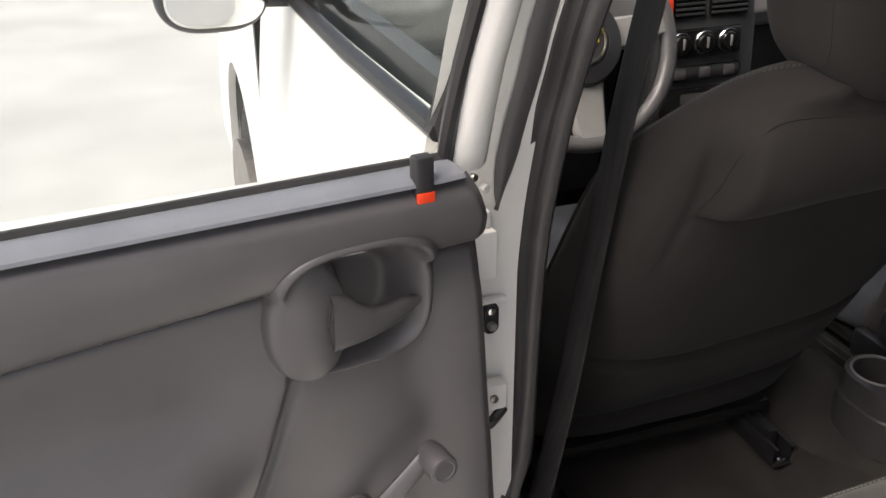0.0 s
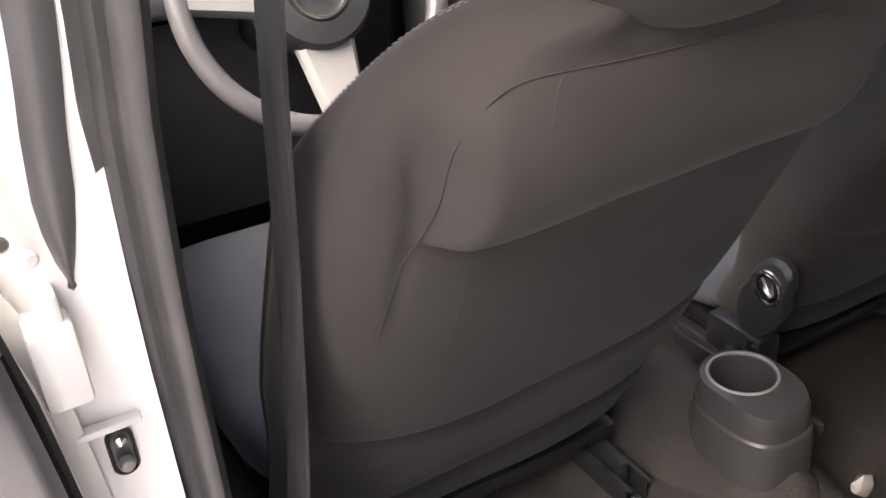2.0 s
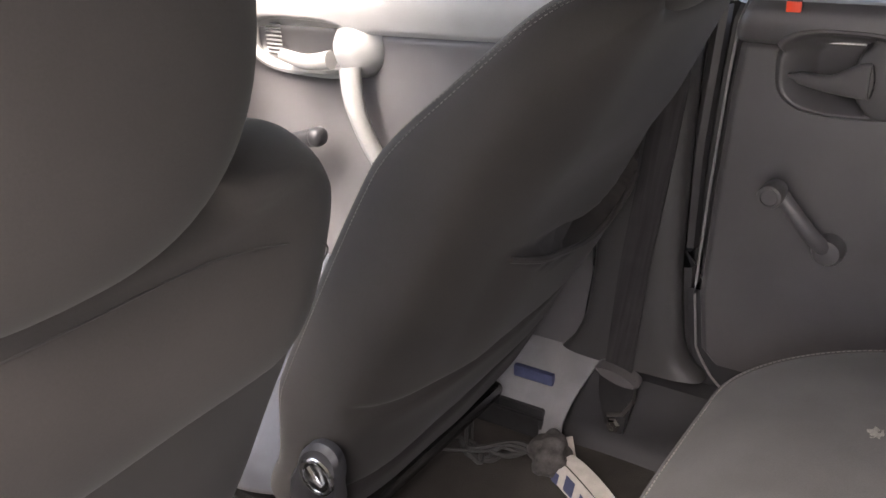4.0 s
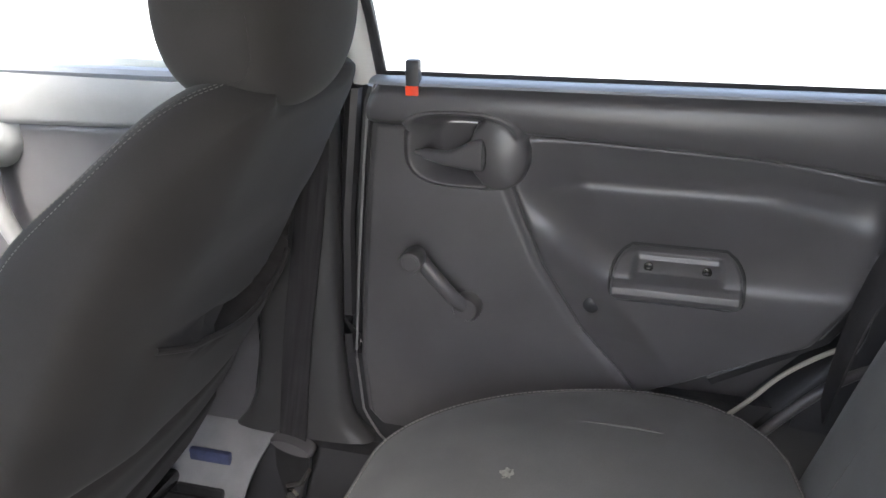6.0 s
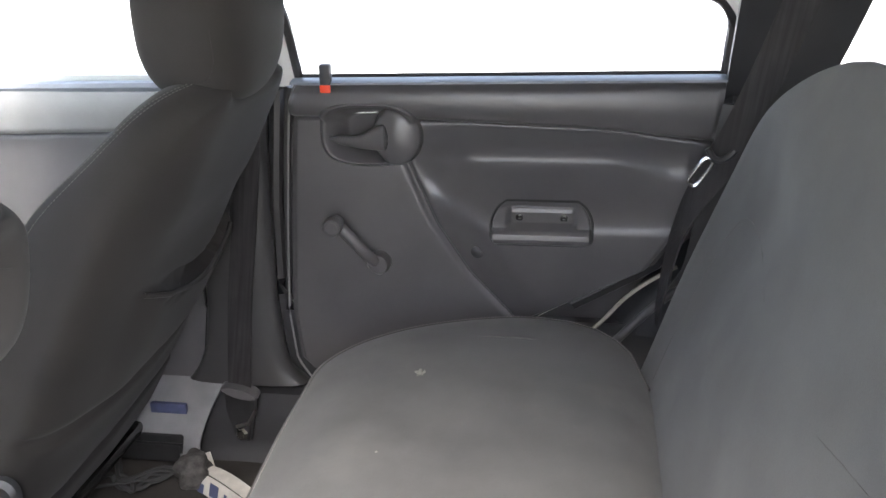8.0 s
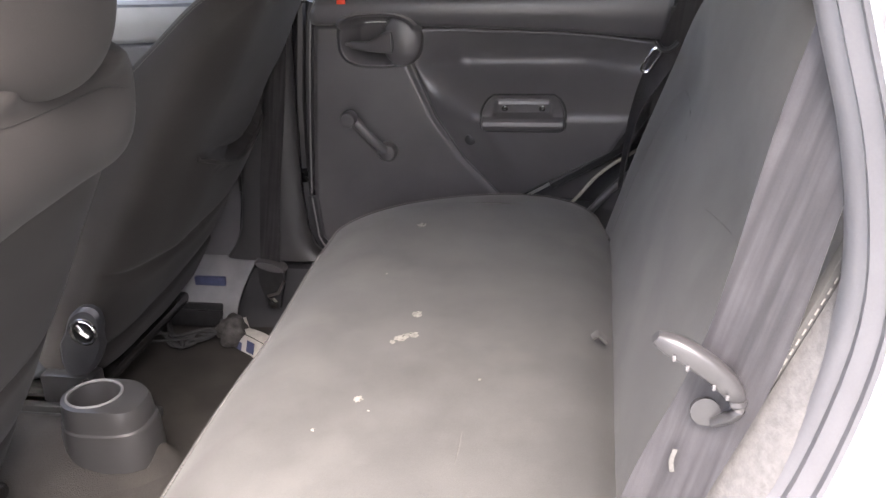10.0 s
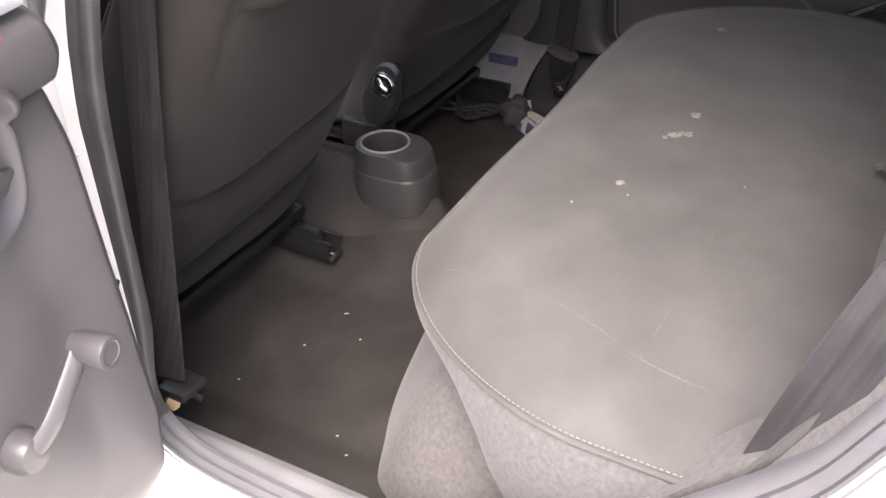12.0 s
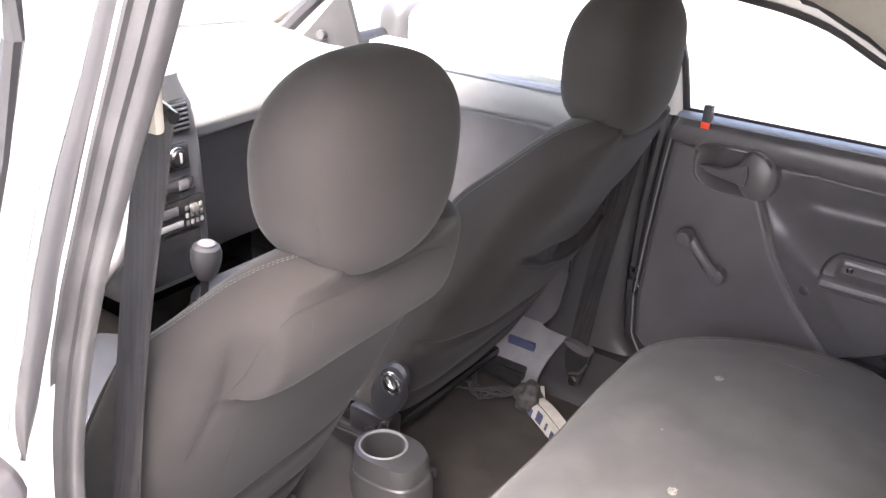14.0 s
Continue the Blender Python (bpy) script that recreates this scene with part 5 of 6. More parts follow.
def bolster(u, v):
    """Upholstered side bolster between the belt and the door seal."""
    z = 0.55 + 0.75 * v
    ye = lerp_table([(0.55, -0.665), (0.70, -0.738), (0.80, -0.782), (0.919, -0.831), (1.015, -0.873), (1.30, -0.965)], z)
    yo = lerp_table([(0.55, -0.60), (0.65, -0.70), (0.718, -0.757), (0.79, -0.793), (0.85, -0.828), (0.91, -0.853), (1.0, -0.875), (1.30, -0.90)], z)
    if u < 0.3:
        t = u / 0.3
        x, y = -0.585 - 0.027 * math.sin(math.pi / 2 * t), ye - 0.05 * (1 - math.sin(math.pi / 2 * t) ** 0.5)
    else:
        t = (u - 0.3) / 0.7
        x, y = -0.612 - 0.036 * t - 0.006 * math.sin(math.pi * t), ye + (min(yo - 0.008, ye - 0.012) - ye) * t
    return Vector((x + 0.8 * tumble(z), y, z))


bol = part("side_bolster", thicken(sheet(lambda u, v: bolster(0.36 * u, v), 14, 30), 0.006), CLOTH_REAR, rear, "stitched grey cloth side bolster")
part("arch_felt", thicken(sheet(lambda u, v: bolster(0.37 + 0.63 * u, v), 14, 30), 0.006), CLOTH_SIDE, car, "speckled grey felt over the wheel arch")
stitches([bolster(0.36, k / 60) + Vector((-0.003, 0.003, 0)) for k in range(26, 61)], 0.0006, 0.0042, 0.0030, THREAD, "edge_stitching", bol, "pale edge stitching")
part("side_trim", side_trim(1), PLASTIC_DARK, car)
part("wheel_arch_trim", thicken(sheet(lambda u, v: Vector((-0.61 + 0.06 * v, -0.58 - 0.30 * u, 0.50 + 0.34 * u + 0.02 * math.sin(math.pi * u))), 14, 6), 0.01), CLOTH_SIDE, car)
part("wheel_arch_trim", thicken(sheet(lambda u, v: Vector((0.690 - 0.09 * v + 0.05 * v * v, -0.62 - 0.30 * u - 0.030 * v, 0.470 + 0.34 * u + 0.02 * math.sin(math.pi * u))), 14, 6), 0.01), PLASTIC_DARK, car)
part("arch_seal", tube(smooth_path([(0.630, -0.62, 0.535), (0.630, -0.693, 0.609), (0.630, -0.729, 0.652), (0.630, -0.765, 0.683), (0.630, -0.81, 0.712)], 5), 0.0034, 8), HEADLINER, car, "pale door seal")
part("arch_edge", tube(smooth_path([(0.600, -0.68, 0.545), (0.600, -0.736, 0.612), (0.600, -0.762, 0.641), (0.600, -0.798, 0.675), (0.600, -0.86, 0.715)], 5), 0.007, 10), PLASTIC, car, "grey rolled wheel arch edge")

# ---- tunnel console with cup holder ----
con = thing("cup_holder", "dusty grey plastic cup holder console", "cup holder", (0, 0, 0.40))


def con_ring(k, g, z, back):
    a = 2 * math.pi * k / 48
    c, s = math.cos(a), math.sin(a)
    x = 0.052 * g * c
    y = (0.052 * g * s) if s > 0 else (back * sgnpow(s, 0.62))
    if s < 0:
        x = 0.052 * g * sgnpow(c, 0.62)
    return Vector((x, 0.006 + y, z))


prof = [(1.10, 0.405, 0.090), (1.09, 0.448, 0.089), (1.07, 0.456, 0.088), (1.055, 0.462, 0.087), (1.05, 0.466, 0.086), (1.0, 0.469, 0.083), (0.99, 0.480, 0.082), (0.97, 0.494, 0.080)]
rings = [[con_ring(k, g, z, b) for k in range(48)] for g, z, b in prof]
top = [con_ring(k, 0.95, 0.506, 0.076) for k in range(48)]
for p in top:
    p.z -= 0.20 * max(0, -(p.y) - 0.035)
rings.append(top)
rings.append([Vector((0.0425 * math.cos(2 * math.pi * k / 48), 0.006 + 0.0425 * math.sin(2 * math.pi * k / 48), 0.508)) for k in range(48)])
rings.append([Vector((0.0385 * math.cos(2 * math.pi * k / 48), 0.006 + 0.0385 * math.sin(2 * math.pi * k / 48), 0.505)) for k in range(48)])
rings.append([Vector((0.034 * math.cos(2 * math.pi * k / 48), 0.006 + 0.034 * math.sin(2 * math.pi * k / 48), 0.440)) for k in range(48)])
part("holder_body", loft(rings), PILLAR_GREY, con, "", 35)
part("rim", ring_bar([Vector((0.0405 * math.cos(a), 0.006 + 0.0405 * math.sin(a), 0.508)) for a in [2 * math.pi * k / 48 for k in range(48)]], 0.0022, 8), PLASTIC_GREY, con)
part("base_cover", thicken(sheet(lambda u, v: Vector(((0.12 - 0.02 * v) * (2 * u - 1), 0.16 - 0.32 * v, 0.458 - 0.14 * abs(2 * u - 1) ** 1.7 - 0.03 * step(0.45, 0.8, v) - 0.07 * step(0.7, 1, v))), 20, 20), 0.006), CARPET, con)
part("clip", box((0.062, -0.062, 0.430), (0.072, -0.045, 0.446), 0.003), PLASTIC_DARK, con)

# hand brake and gear lever
gear = thing("gear_lever", "gear lever with pale knob and dark gaiter", "gear lever", (0.03, 0.5, 0.42))
part("gaiter", loft([[Vector((0.035 + r * math.cos(a), 0.50 + r * 1.2 * math.sin(a), z)) for a in [2 * math.pi * k / 24 for k in range(24)]] for r, z in ((0.075, 0.42), (0.06, 0.46), (0.045, 0.50), (0.03, 0.56), (0.015, 0.60))]), BLACK, gear)
part("stick", tube([(0.035, 0.49, 0.56), (0.038, 0.474, 0.70)], 0.008, 10), BLACK, gear)
gk = part("knob", spin([(0.015, -0.045), (0.024, -0.028), (0.029, -0.008), (0.030, 0.012), (0.026, 0.024), (0.014, 0.029)], (0.038, 0.473, 0.706), (0, -0.1, 1), 28), PLASTIC_DARK, gear, "worn dark gear knob")
part("badge", spin([(0.017, 0.0), (0.017, 0.003), (0.012, 0.004)], (0.038, 0.470, 0.7345), (0, -0.1, 1), 24), PLASTIC, gk)
hbk = thing("hand_brake", "black hand brake lever beside the tunnel", "hand brake", (0.0, 0.2, 0.42))
part("grip", tube(smooth_path([(-0.01, 0.34, 0.44), (-0.01, 0.25, 0.47), (-0.01, 0.16, 0.50)], 5), 0.015, 12), PLASTIC_DARK, hbk)

# ---- dashboard ----
dash = thing("dashboard", "grey dashboard with centre stack and vents", "dashboard", (0, 0.75, 0.7))


def dash_pt(u, v):
    x = -0.64 + 1.28 * u
    prof = [(0.72, 0.862), (0.69, 0.864), (0.655, 0.868), (0.632, 0.880), (0.618, 0.905), (0.622, 0.950), (0.66, 0.990), (0.76, 1.010), (1.0, 1.015)]
    f = v * (len(prof) - 1)
    j = min(int(f), len(prof) - 2)
    t = f - j
    y = prof[j][0] + (prof[j + 1][0] - prof[j][0]) * t
    z = prof[j][1] + (prof[j + 1][1] - prof[j][1]) * t
    z += 0.045 * math.exp(-((x + 0.30) / 0.16) ** 4) * step(0.45, 0.75, v)
    return Vector((x, y + 0.06 * (abs(x) / 0.64) ** 3, z))


part("dash_body", thicken(sheet(dash_pt, 60, 40), 0.01), PLASTIC_GREY, dash, "pale grey dashboard top")
part("glove_box", thicken(sheet(lambda u, v: Vector((0.19 + 0.42 * u, 0.705 + 0.06 * v, 0.855 - 0.30 * v)), 10, 8), 0.01), PLASTIC_DARK, dash)
part("lower_panel", thicken(sheet(lambda u, v: Vector((-0.62 + 0.54 * u, 0.70 + 0.08 * v, 0.86 - 0.34 * v)), 10, 8), 0.01), PLASTIC_DARK, dash)


def face_y(z):
    return 0.575 + 0.02 * (1 - (z - 0.60) / 0.385) ** 2 + 0.045 * (z - 0.60) / 0.385 - 0.004


def stack_ring(z):
    w = 0.114 - 0.030 * step(0.93, 1.02, z)
    y = face_y(z) + 0.004
    front = [Vector((0.052 + w * sgnpow(math.sin(a), 0.8), y + 0.030 * (1 - abs(math.cos(a)) ** 0.35), z)) for a in [math.pi * (k / 24 - 0.5) for k in range(25)]]
    return front + [Vector((0.052 + w, y + 0.09, z)), Vector((0.052 - w, y + 0.09, z))]


stk = part("console_face", loft([stack_ring(0.60 + 0.42 * k / 30) for k in range(31)]), STACK, dash, "grey centre console face")


def on_face(x0, x1, z0, z1, out, back, bevel, name, mat, parent, label=""):
    """A plate let into the console face, its front standing out by out."""
    y = face_y((z0 + z1) / 2)
    bm = box((x0, y - out, z0), (x1, y + back, z1), bevel)
    lean = (face_y(z1) - face_y(z0)) / (z1 - z0)
    for v in bm.verts:
        v.co.y += lean * (v.co.z - (z0 + z1) / 2)
    return part(name, bm, mat, parent, label)


on_face(-0.045, 0.124, 0.834, 0.888, 0.001, 0.02, 0.006, "dial_plate", BLACK, stk)
for x in (-0.012, 0.040, 0.092):
    y = face_y(0.862) - 0.001
    dl = part("heater_dial", spin([(0.019, 0.0), (0.019, 0.004), (0.015, 0.011), (0.004, 0.012)], (x, y, 0.862), (0, -1, 0.12), 28), BLACK, stk, "black heater dial with silver ring")
    part("dial_ring", ring_bar([Vector((x + 0.0205 * math.cos(a), y - 0.002, 0.862 + 0.0205 * math.sin(a))) for a in [2 * math.pi * k / 32 for k in range(32)]], 0.0020, 6), CHROME, dl)
    part("pointer", box((x - 0.002, y - 0.0145, 0.854), (x + 0.002, y - 0.008, 0.874), 0.001), PLASTIC_GREY, dl)
for x in (-0.004, 0.092):
    v0 = on_face(x - 0.026 if x < 0 else x - 0.044, x + 0.044, 0.908, 0.972, 0.001, 0.02, 0.006, "air_vent", BLACK, stk, "black louvred air vent")
    for k in range(6):
        on_face(x - 0.022 if x < 0 else x - 0.040, x + 0.040, 0.914 + 0.0095 * k, 0.918 + 0.0095 * k, 0.004, 0.004, 0.001, "louvre", PLASTIC_DARK, v0)
on_face(-0.050, -0.032, 0.908, 0.972, 0.004, 0.01, 0.004, "hazard_button", RED, stk, "red hazard button")
on_face(-0.035, 0.128, 0.790, 0.820, 0.002, 0.01, 0.010, "switch_bar", PLASTIC_DARK, stk)
for x in (-0.01, 0.045, 0.10):
    on_face(x - 0.013, x + 0.013, 0.795, 0.815, 0.005, 0.004, 0.004, "rocker_switch", PLASTIC, stk)
rd = on_face(-0.042, 0.148, 0.712, 0.776, 0.002, 0.03, 0.005, "radio", BLACK, stk, "black car radio with buttons")
on_face(-0.005, 0.080, 0.746, 0.766, 0.003, 0.004, 0.002, "display", PLASTIC, rd)
on_face(-0.025, 0.090, 0.720, 0.734, 0.003, 0.004, 0.002, "cassette_slot", PLASTIC_GREY, rd)
for i in range(4):
    for j in range(3):
        on_face(0.096 + 0.012 * i, 0.104 + 0.012 * i, 0.719 + 0.016 * j, 0.729 + 0.016 * j, 0.0045, 0.003, 0.002, "button", PLASTIC_GREY if (i + j) % 2 else PLASTIC, rd)
part("volume_knob", spin([(0.010, 0), (0.010, 0.006), (0.008, 0.008)], (0.118, face_y(0.752) - 0.002, 0.752), (0, -1, 0), 20), PLASTIC, rd)
# flat black plate added to paint the darkness below the radio
on_face(-0.058, 0.132, 0.612, 0.706, 0.002, 0.004, 0.003, "dark_plate", BLACK, dash, "flat black plate for the darkness below the radio")
sv = part("air_vent", box((0.485, 0.622, 0.936), (0.575, 0.68, 0.976), 0.005), PLASTIC_GREY, dash, "side air vent")
for k in range(4):
    part("louvre", box((0.490, 0.617, 0.942 + 0.0085 * k), (0.570, 0.630, 0.946 + 0.0085 * k), 0.001), BLACK, sv)

# steering wheel
whl = thing("steering_wheel", "dark grey three-spoke steering wheel with gold emblem", "steering wheel", (-0.30, 0.5, 0.92))
WC = Vector((-0.280, 0.50, 0.915))
WA = Vector((0, -0.92, 0.40)).normalized()
WX = Vector((1, 0, 0))
WY = WA.cross(WX).normalized()
if WY.z < 0:
    WY = -WY


def wheel_pt(a, r, d=0.0):
    return WC + (WX * math.cos(a) + WY * math.sin(a)) * r + WA * d


part("rim", ring_bar([wheel_pt(2 * math.pi * k / 64, 0.170, 0.0) for k in range(64)], 0.0145, 12), PLASTIC, whl, "dark grey padded rim")
part("hub", loft([[wheel_pt(2 * math.pi * k / 40, r, d) for k in range(40)] for r, d in ((0.075, -0.05), (0.078, -0.005), (0.07, 0.014), (0.045, 0.020), (0.042, 0.016), (0.002, 0.016))]), PLASTIC_DARK, whl)
part("emblem_ring", ring_bar([wheel_pt(2 * math.pi * k / 36, 0.038, 0.020) for k in range(36)], 0.003, 6), CHROME, whl)
bm = bmesh.new()
emb = [(-0.026, -0.007), (-0.010, -0.007), (-0.010, -0.011), (0.012, -0.011), (0.012, -0.005), (0.026, -0.005), (0.024, 0.007), (0.011, 0.007), (0.011, 0.011), (-0.011, 0.011), (-0.011, 0.005), (-0.025, 0.005)]
loft([[WC + WX * x + WY * y + WA * d for x, y in emb] for d in (0.016, 0.0205)], True, bm)
part("emblem", bm, GOLD, whl, "plain gold emblem")
for a, w in ((-math.pi / 2, 0.040), (0.12, 0.030), (math.pi - 0.12, 0.030)):
    rr = []
    for k in range(6):
        r = 0.06 + 0.103 * k / 5
        t = WX * -math.sin(a) + WY * math.cos(a)
        ww = w * (1 - 0.35 * k / 5)
        c = wheel_pt(a, r, -0.012 + 0.010 * k / 5)
        rr.append([c - t * ww + WA * 0.004, c - t * ww * 0.8 + WA * 0.012, c + t * ww * 0.8 + WA * 0.012, c + t * ww + WA * 0.004, c + t * ww - WA * 0.008, c - t * ww - WA * 0.008])
    part("spoke", loft(rr), PLASTIC_GREY, whl, "silver-grey spoke")
part("column", tube([WC - WA * 0.04, WC - WA * 0.22], 0.045, 16), BLACK, whl)
part("stalk", tube([WC - WA * 0.07 + WX * 0.04, WC - WA * 0.06 + WX * 0.17 + WY * 0.02], 0.007, 8), BLACK, whl)

# ---- seat belts ----
fbl = thing("seat_belt", "black front seat belt hanging from the pillar", "seat belt", (-0.6, -0.1, 0.46), "seat belts")
part("webbing", strap([(-0.541, -0.145, 1.250), (-0.538, -0.131, 1.20), (-0.540, -0.086, 1.02), (-0.544, -0.056, 0.85), (-0.560, -0.047, 0.67), (-0.584, -0.056, 0.56), (-0.605, -0.067, 0.49)], (0.03, 1, 0), 0.046), WEBBING, fbl)
gd = part("belt_guide", box((-0.560, -0.166, 1.228), (-0.548, -0.128, 1.280), 0.005), HEADLINER, fbl, "cream upper belt guide")
part("belt_loop", tube([(-0.544, -0.172, 1.243), (-0.541, -0.150, 1.249), (-0.544, -0.120, 1.250)], 0.006, 8), BLACK, gd)
part("bolt", spin([(0.012, 0), (0.012, 0.008), (0.006, 0.010)], (-0.549, -0.143, 1.264), (1, -0.2, 0), 6), STEEL, gd)
an = part("belt_anchor", box((-0.622, -0.100, 0.474), (-0.580, -0.060, 0.488), 0.004), BLACK_STEEL, fbl, "black steel belt anchor")
part("anchor_bolt", tube([(-0.622, -0.082, 0.470), (-0.604, -0.062, 0.458)], 0.009, 8), BRASS, an)
part("anchor_hook", tube(smooth_path([(-0.60, -0.05, 0.47), (-0.585, -0.055, 0.455), (-0.580, -0.085, 0.445)], 5), 0.004, 8), STEEL, an)

fbr = thing("seat_belt", "black front passenger seat belt along the pillar", "seat belt", (0.6, -0.1, 0.46), "seat belts")
part("webbing", strap([(0.535, -0.128, 1.22), (0.592, -0.130, 0.98), (0.598, -0.112, 0.82), (0.598, -0.084, 0.64), (0.592, -0.067, 0.465)], (0, 1, 0), 0.042), WEBBING, fbr)
an2 = part("belt_anchor", loft([[Vector((x, yc + w * math.cos(a), zc + 0.009 * math.sin(a) - 0.22 * w * math.cos(a) * -1)) for a in [2 * math.pi * k / 20 for k in range(20)]] for x, yc, zc, w in ((0.600, -0.071, 0.468, 0.030), (0.594, -0.071, 0.468, 0.034), (0.578, -0.071, 0.466, 0.034), (0.574, -0.071, 0.466, 0.029))]), PLASTIC, fbr, "dark grey belt collar above the anchor bolt")
part("anchor_plate", loft([[Vector((x, -0.071 - w, z)), Vector((x, -0.071 + w, z)), Vector((x + 0.012, -0.071 + w, z)), Vector((x + 0.012, -0.071 - w, z))] for x, z, w in ((0.580, 0.466, 0.028), (0.576, 0.430, 0.026), (0.574, 0.402, 0.018), (0.576, 0.372, 0.012))]), BLACK_STEEL, an2)
part("bolt", spin([(0.012, 0), (0.012, 0.006), (0.008, 0.010)], (0.575, -0.071, 0.387), (-1, 0, 0.2), 6), CHROME, an2)
part("bracket_lip", tube([(0.574, -0.100, 0.436), (0.572, -0.085, 0.410), (0.572, -0.062, 0.402)], 0.0035, 6), STEEL, an2)

rbl = thing("seat_belt", "dusty grey rear seat belt with tongue", "seat belt", (-0.61, -0.76, 0.64), "seat belts")
part("webbing", strap([(-0.600, -0.915, 1.29), (-0.618, -0.858, 1.12), (-0.620, -0.823, 0.965), (-0.620, -0.781, 0.855), (-0.614, -0.748, 0.74), (-0.600, -0.722, 0.63), (-0.588, -0.700, 0.54)], (0.4, 1, 0.35), 0.046), WEBBING_GREY, rbl)
TG, TD, TUP = Vector((-0.630, -0.797, 0.953)), Vector((0, 0.79, 0.61)), Vector((0, -0.61, 0.79))
rings = []
for k in range(17):
    t = -1 + k / 8
    c = TG + TD * (0.033 * t) + TUP * (0.006 * (1 - t * t)) + Vector((0.004 * t * t, 0, 0))
    w = 0.0070 * (1 - 0.5 * abs(t) ** 6)
    rings.append([c + Vector((-0.0075 * sgnpow(math.cos(a), 0.6), 0, 0)) * (1 - 0.4 * abs(t) ** 6) + TUP * (w * sgnpow(math.sin(a), 0.6)) for a in [2 * math.pi * q / 16 for q in range(16)]])
tg = part("tongue", loft(rings), TONGUE, rbl, "curved dark grey plastic belt tongue")
part("tongue_blade", tube(smooth_path([TG - TD * 0.030, TG - TD * 0.035 - TUP * 0.008, TG - TD * 0.032 - TUP * 0.022 + Vector((0.006, 0, 0))], 5), 0.006, 10, squash=0.6), TONGUE, tg)
for k in (-1.6, -0.8, 0.8, 1.6):
    part("grip_notch", box(TG + TD * (0.0125 * k) + Vector((-0.0080, -0.0010, -0.0018)), TG + TD * (0.0125 * k) + Vector((-0.0066, 0.0010, 0.0018)), 0.0004), PLASTIC, tg)
part("button_stop", spin([(0.009, 0), (0.009, 0.003), (0.004, 0.004)], (-0.6215, -0.803, 0.922), (-1, 0, 0.1), 20), TONGUE, rbl)
part("scuff", strap([(-0.6225, -0.787, 0.893), (-0.6222, -0.785, 0.884), (-0.6218, -0.786, 0.876)], (0, 1, 0.3), 0.003, 0.0003), SEAM_PALE, rbl, "pale scuff mark")

rbr = thing("seat_belt", "black rear seat belt with metal tongue", "seat belt", (0.5, -0.86, 0.64), "seat belts")
part("webbing", strap([(0.495, -0.945, 1.18), (0.497, -0.900, 1.05), (0.497, -0.858, 0.945), (0.520, -0.80, 0.82), (0.545, -0.775, 0.66)], [(0.2, 1, 0.3), (0.2, 1, 0.3), (0.3, 1, 0.2), (1, 0.3, 0), (1, 0, 0)], 0.045), WEBBING, rbr)
tr = part("tongue", tube(smooth_path([(0.488, -0.826, 0.944), (0.485, -0.836, 0.930), (0.485, -0.850, 0.930), (0.487, -0.862, 0.941)], 5), 0.0055, 10, squash=0.8), TONGUE, rbr, "curved grey belt tongue")
TB, TE = Vector((0.484, -0.832, 0.932)), Vector((0.488, -0.806, 0.890))
ax = (TE - TB).normalized()
aw = ax.cross(Vector((1, 0, 0))).normalized()
slot = [TB + ax * (0.025 + 0.022 * sgnpow(math.cos(a), 0.5)) + aw * (0.0075 * sgnpow(math.sin(a), 0.5)) for a in [2 * math.pi * k / 28 for k in range(28)]]
part("tongue_blade", ring_bar(slot, 0.0030, 8), CHROME, tr, "slotted steel blade")

# ---- loose things on the floor ----
pc = thing("card_strip", "torn dirty white card strip with navy print", "card", (0.47, -0.09, 0.33))


def card_at(v, out, up):
    x, y = 0.500 - 0.088 * v + 0.91 * out, -0.012 - 0.180 * v - 0.41 * out
    return Vector((x, y, floor_z(x, y) + 0.003 + up))


part("strip_top", thicken(sheet(lambda u, v: card_at(v, 0.004 + 0.024 * u, 0.030 + 0.004 * math.sin(5 * v) - 0.006 * u), 4, 14), 0.0015), PAPER, pc)
part("strip_side", thicken(sheet(lambda u, v: card_at(v, 0.003 - 0.010 * u, 0.028 * (1 - u) + 0.004 * math.sin(5 * v) * (1 - u)), 4, 14), 0.0015), PAPER, pc)
for a, b, lo, hi in ((0.03, 0.10, 0.45, 0.95), (0.17, 0.27, 0.15, 0.85), (0.34, 0.37, 0.3, 0.8), (0.44, 0.58, 0.4, 0.95), (0.66, 0.72, 0.2, 0.7), (0.78, 0.95, 0.35, 0.9)):
    part("print_bar", thicken(sheet(lambda u, v: card_at(a + (b - a) * v, -0.0008 - 0.010 * (lo + (hi - lo) * u), 0.028 - 0.028 * (lo + (hi - lo) * u) + 0.004 * math.sin(5 * (a + (b - a) * v))), 2, 4), 0.0005), NAVY, pc)
part("flap", thicken(sheet(lambda u, v: card_at(-0.02 - 0.05 * v, -0.006 + 0.050 * u, 0.002 + (0.048 - 0.012 * u) * v), 4, 4), 0.0015), PAPER, pc)
bx = thing("front_sill_trim", "pale grey front sill trim with blue tag", "sill trim", (0.6, 0.3, 0.4))
part("cover", thicken(sheet(lambda u, v: Vector((0.548 + 0.072 * v ** 1.4, -0.036 + 0.04 * (1 - v) + 0.78 * u, 0.345 + 0.128 * v ** 0.6)), 10, 10), 0.004), SILL_PLASTIC, bx)
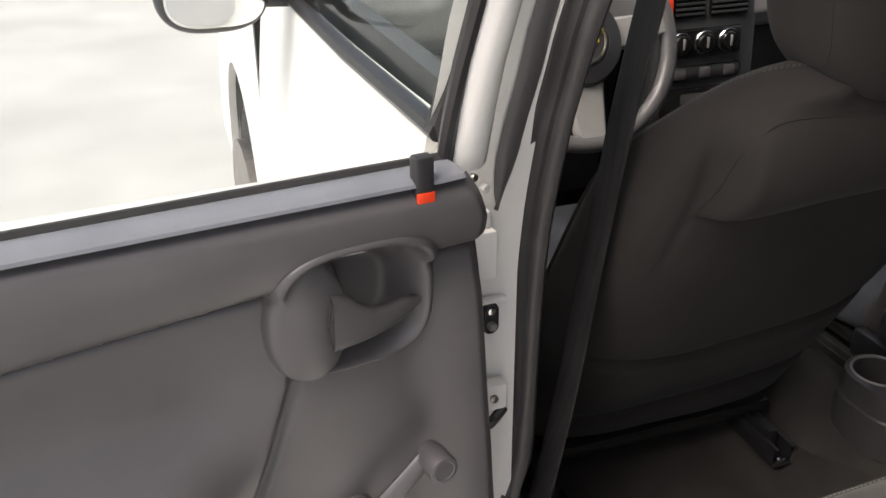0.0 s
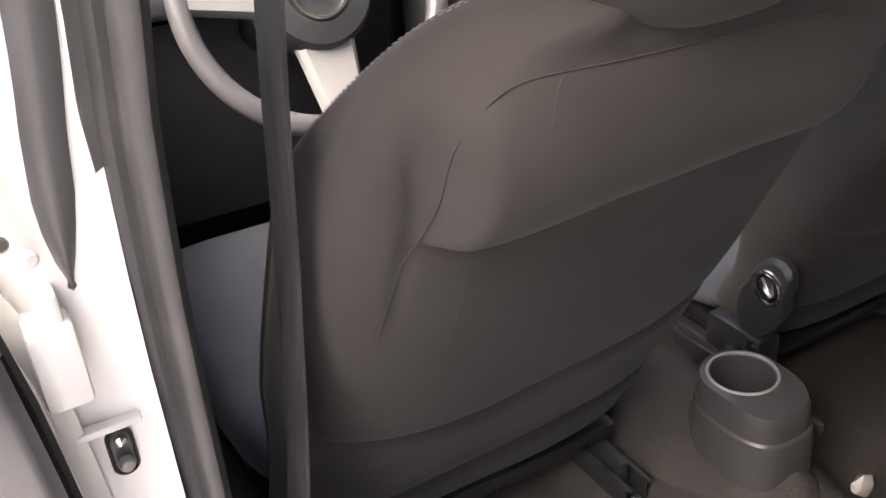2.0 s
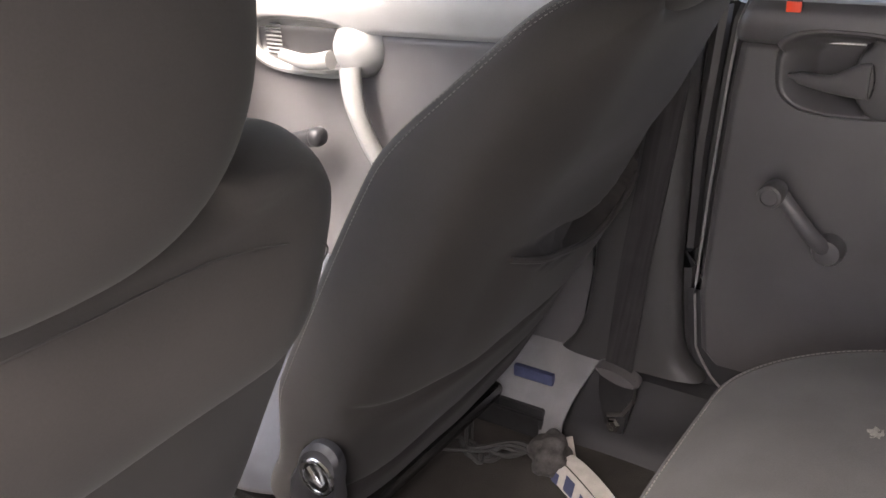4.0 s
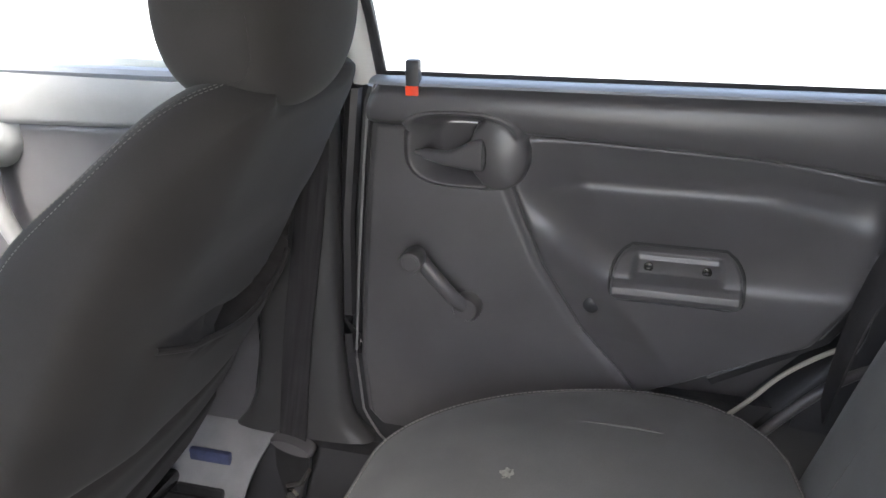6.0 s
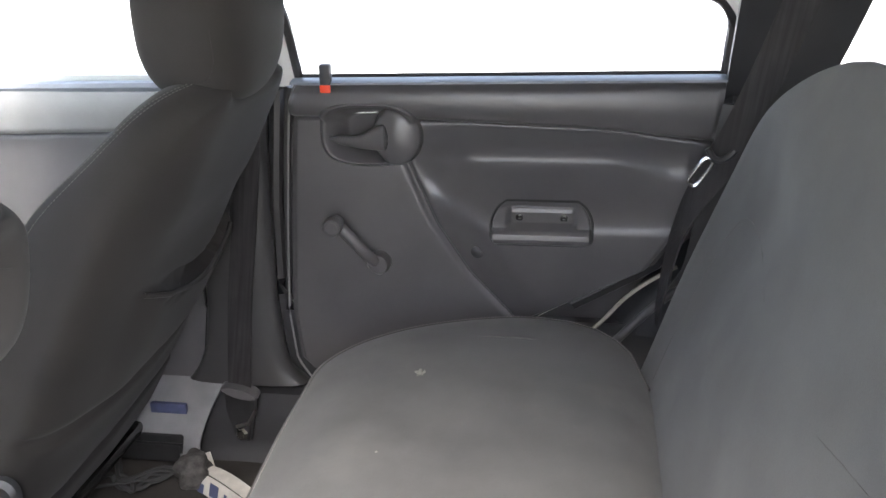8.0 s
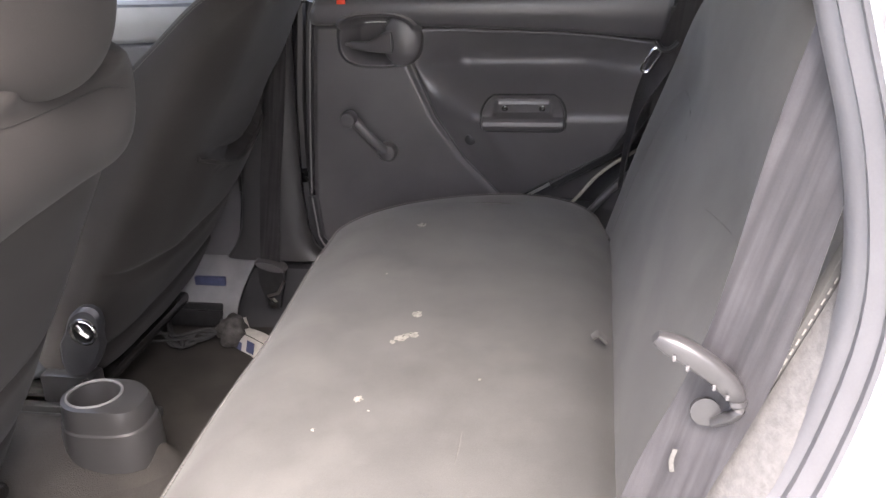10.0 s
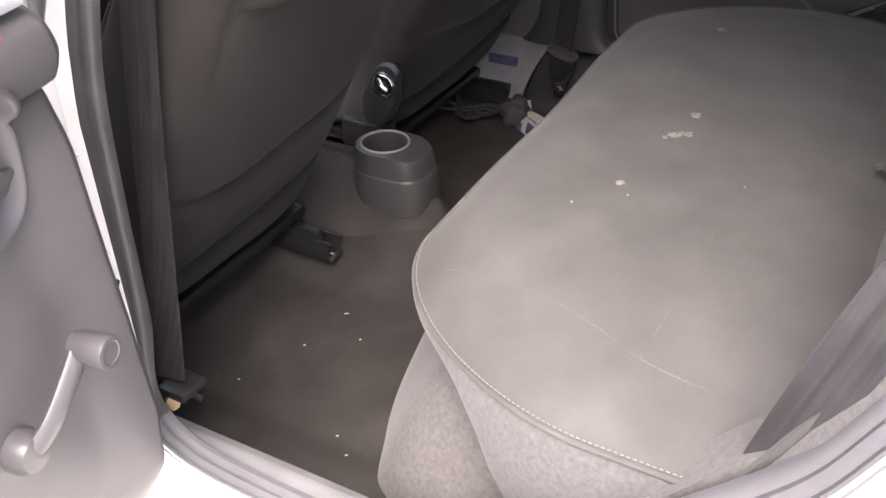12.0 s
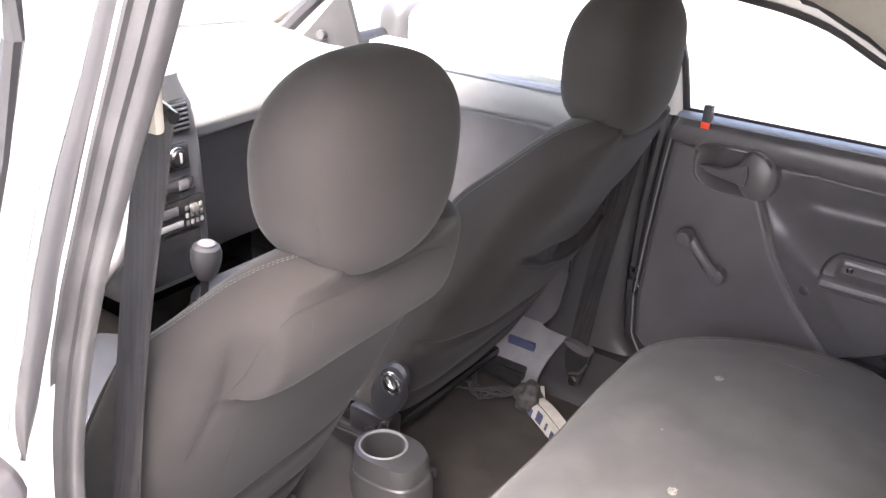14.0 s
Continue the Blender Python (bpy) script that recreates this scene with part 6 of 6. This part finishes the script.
part("tag", box((0.565, 0.026, 0.424), (0.5755, 0.094, 0.444), 0.003), NAVY, bx)
part("bracket", box((0.545, 0.030, 0.352), (0.568, 0.110, 0.392), 0.004), BLACK_STEEL, bx, "black steel seat bracket beside the sill")
lump = thing("crumpled_cloth", "crumpled grey rag beside the sill trim", "rag", (0.50, 0.0, 0.33))


def rag_warp(p):
    q = p * 55
    return p * (1 + 0.35 * noise.noise(q))


part("rag", blob((0.505, -0.002, 0.352), (0.028, 0.030, 0.032), 2.2, 2.2, 30, 20, rag_warp), FELT_GREY, lump, "", 60)
wir = thing("wire_bundle", "dark wire bundle under the passenger seat", "wires", (0.45, 0.05, 0.32))
wr = random.Random(9)
for k in range(6):
    pts = [(0.40 + 0.02 * k + 0.02 * wr.random(), 0.14 - 0.03 * wr.random(), 0.37 + 0.02 * wr.random())]
    for q in range(4):
        pts.append((0.43 + 0.02 * q + 0.03 * wr.random(), 0.085 - 0.025 * q + 0.03 * wr.random(), 0.338 + 0.035 * wr.random()))
    part("wire", tube(smooth_path(pts, 5), 0.0025 + 0.002 * wr.random(), 6), TYRE, wir)

rnd = random.Random(5)
for i, (x, y) in enumerate([(-0.44, -0.175), (-0.204, -0.034), (-0.47, -0.21), (-0.25, -0.09), (-0.41, 0.02), (-0.30, -0.02), (0.152, -0.073)]):
    z = floor_pt((x + 0.6) / 1.2, (y + 0.75) / 1.75).z
    bm = bmesh.new()
    bmesh.ops.create_icosphere(bm, subdivisions=1, radius=1)
    big = 0.022 if i == 6 else 0.0026
    a = rnd.random() * 3
    for v in bm.verts:
        p = Vector((v.co.x * big * (1.8 if i == 1 else 1), v.co.y * big * 0.6, v.co.z * big * (0.9 if i == 6 else 0.4)))
        v.co = Vector((x, y, z + big * 0.35)) + Matrix.Rotation(a, 3, "Z") @ p
    cr = part("crumb" if i < 6 else "paper_scrap", bm, PAPER, None)
    tagged(cr, "small pale crumb lying on the carpet" if i < 6 else "crumpled pale paper scrap on the carpet", "crumb" if i < 6 else "paper", "floor crumbs" if i < 6 else "")
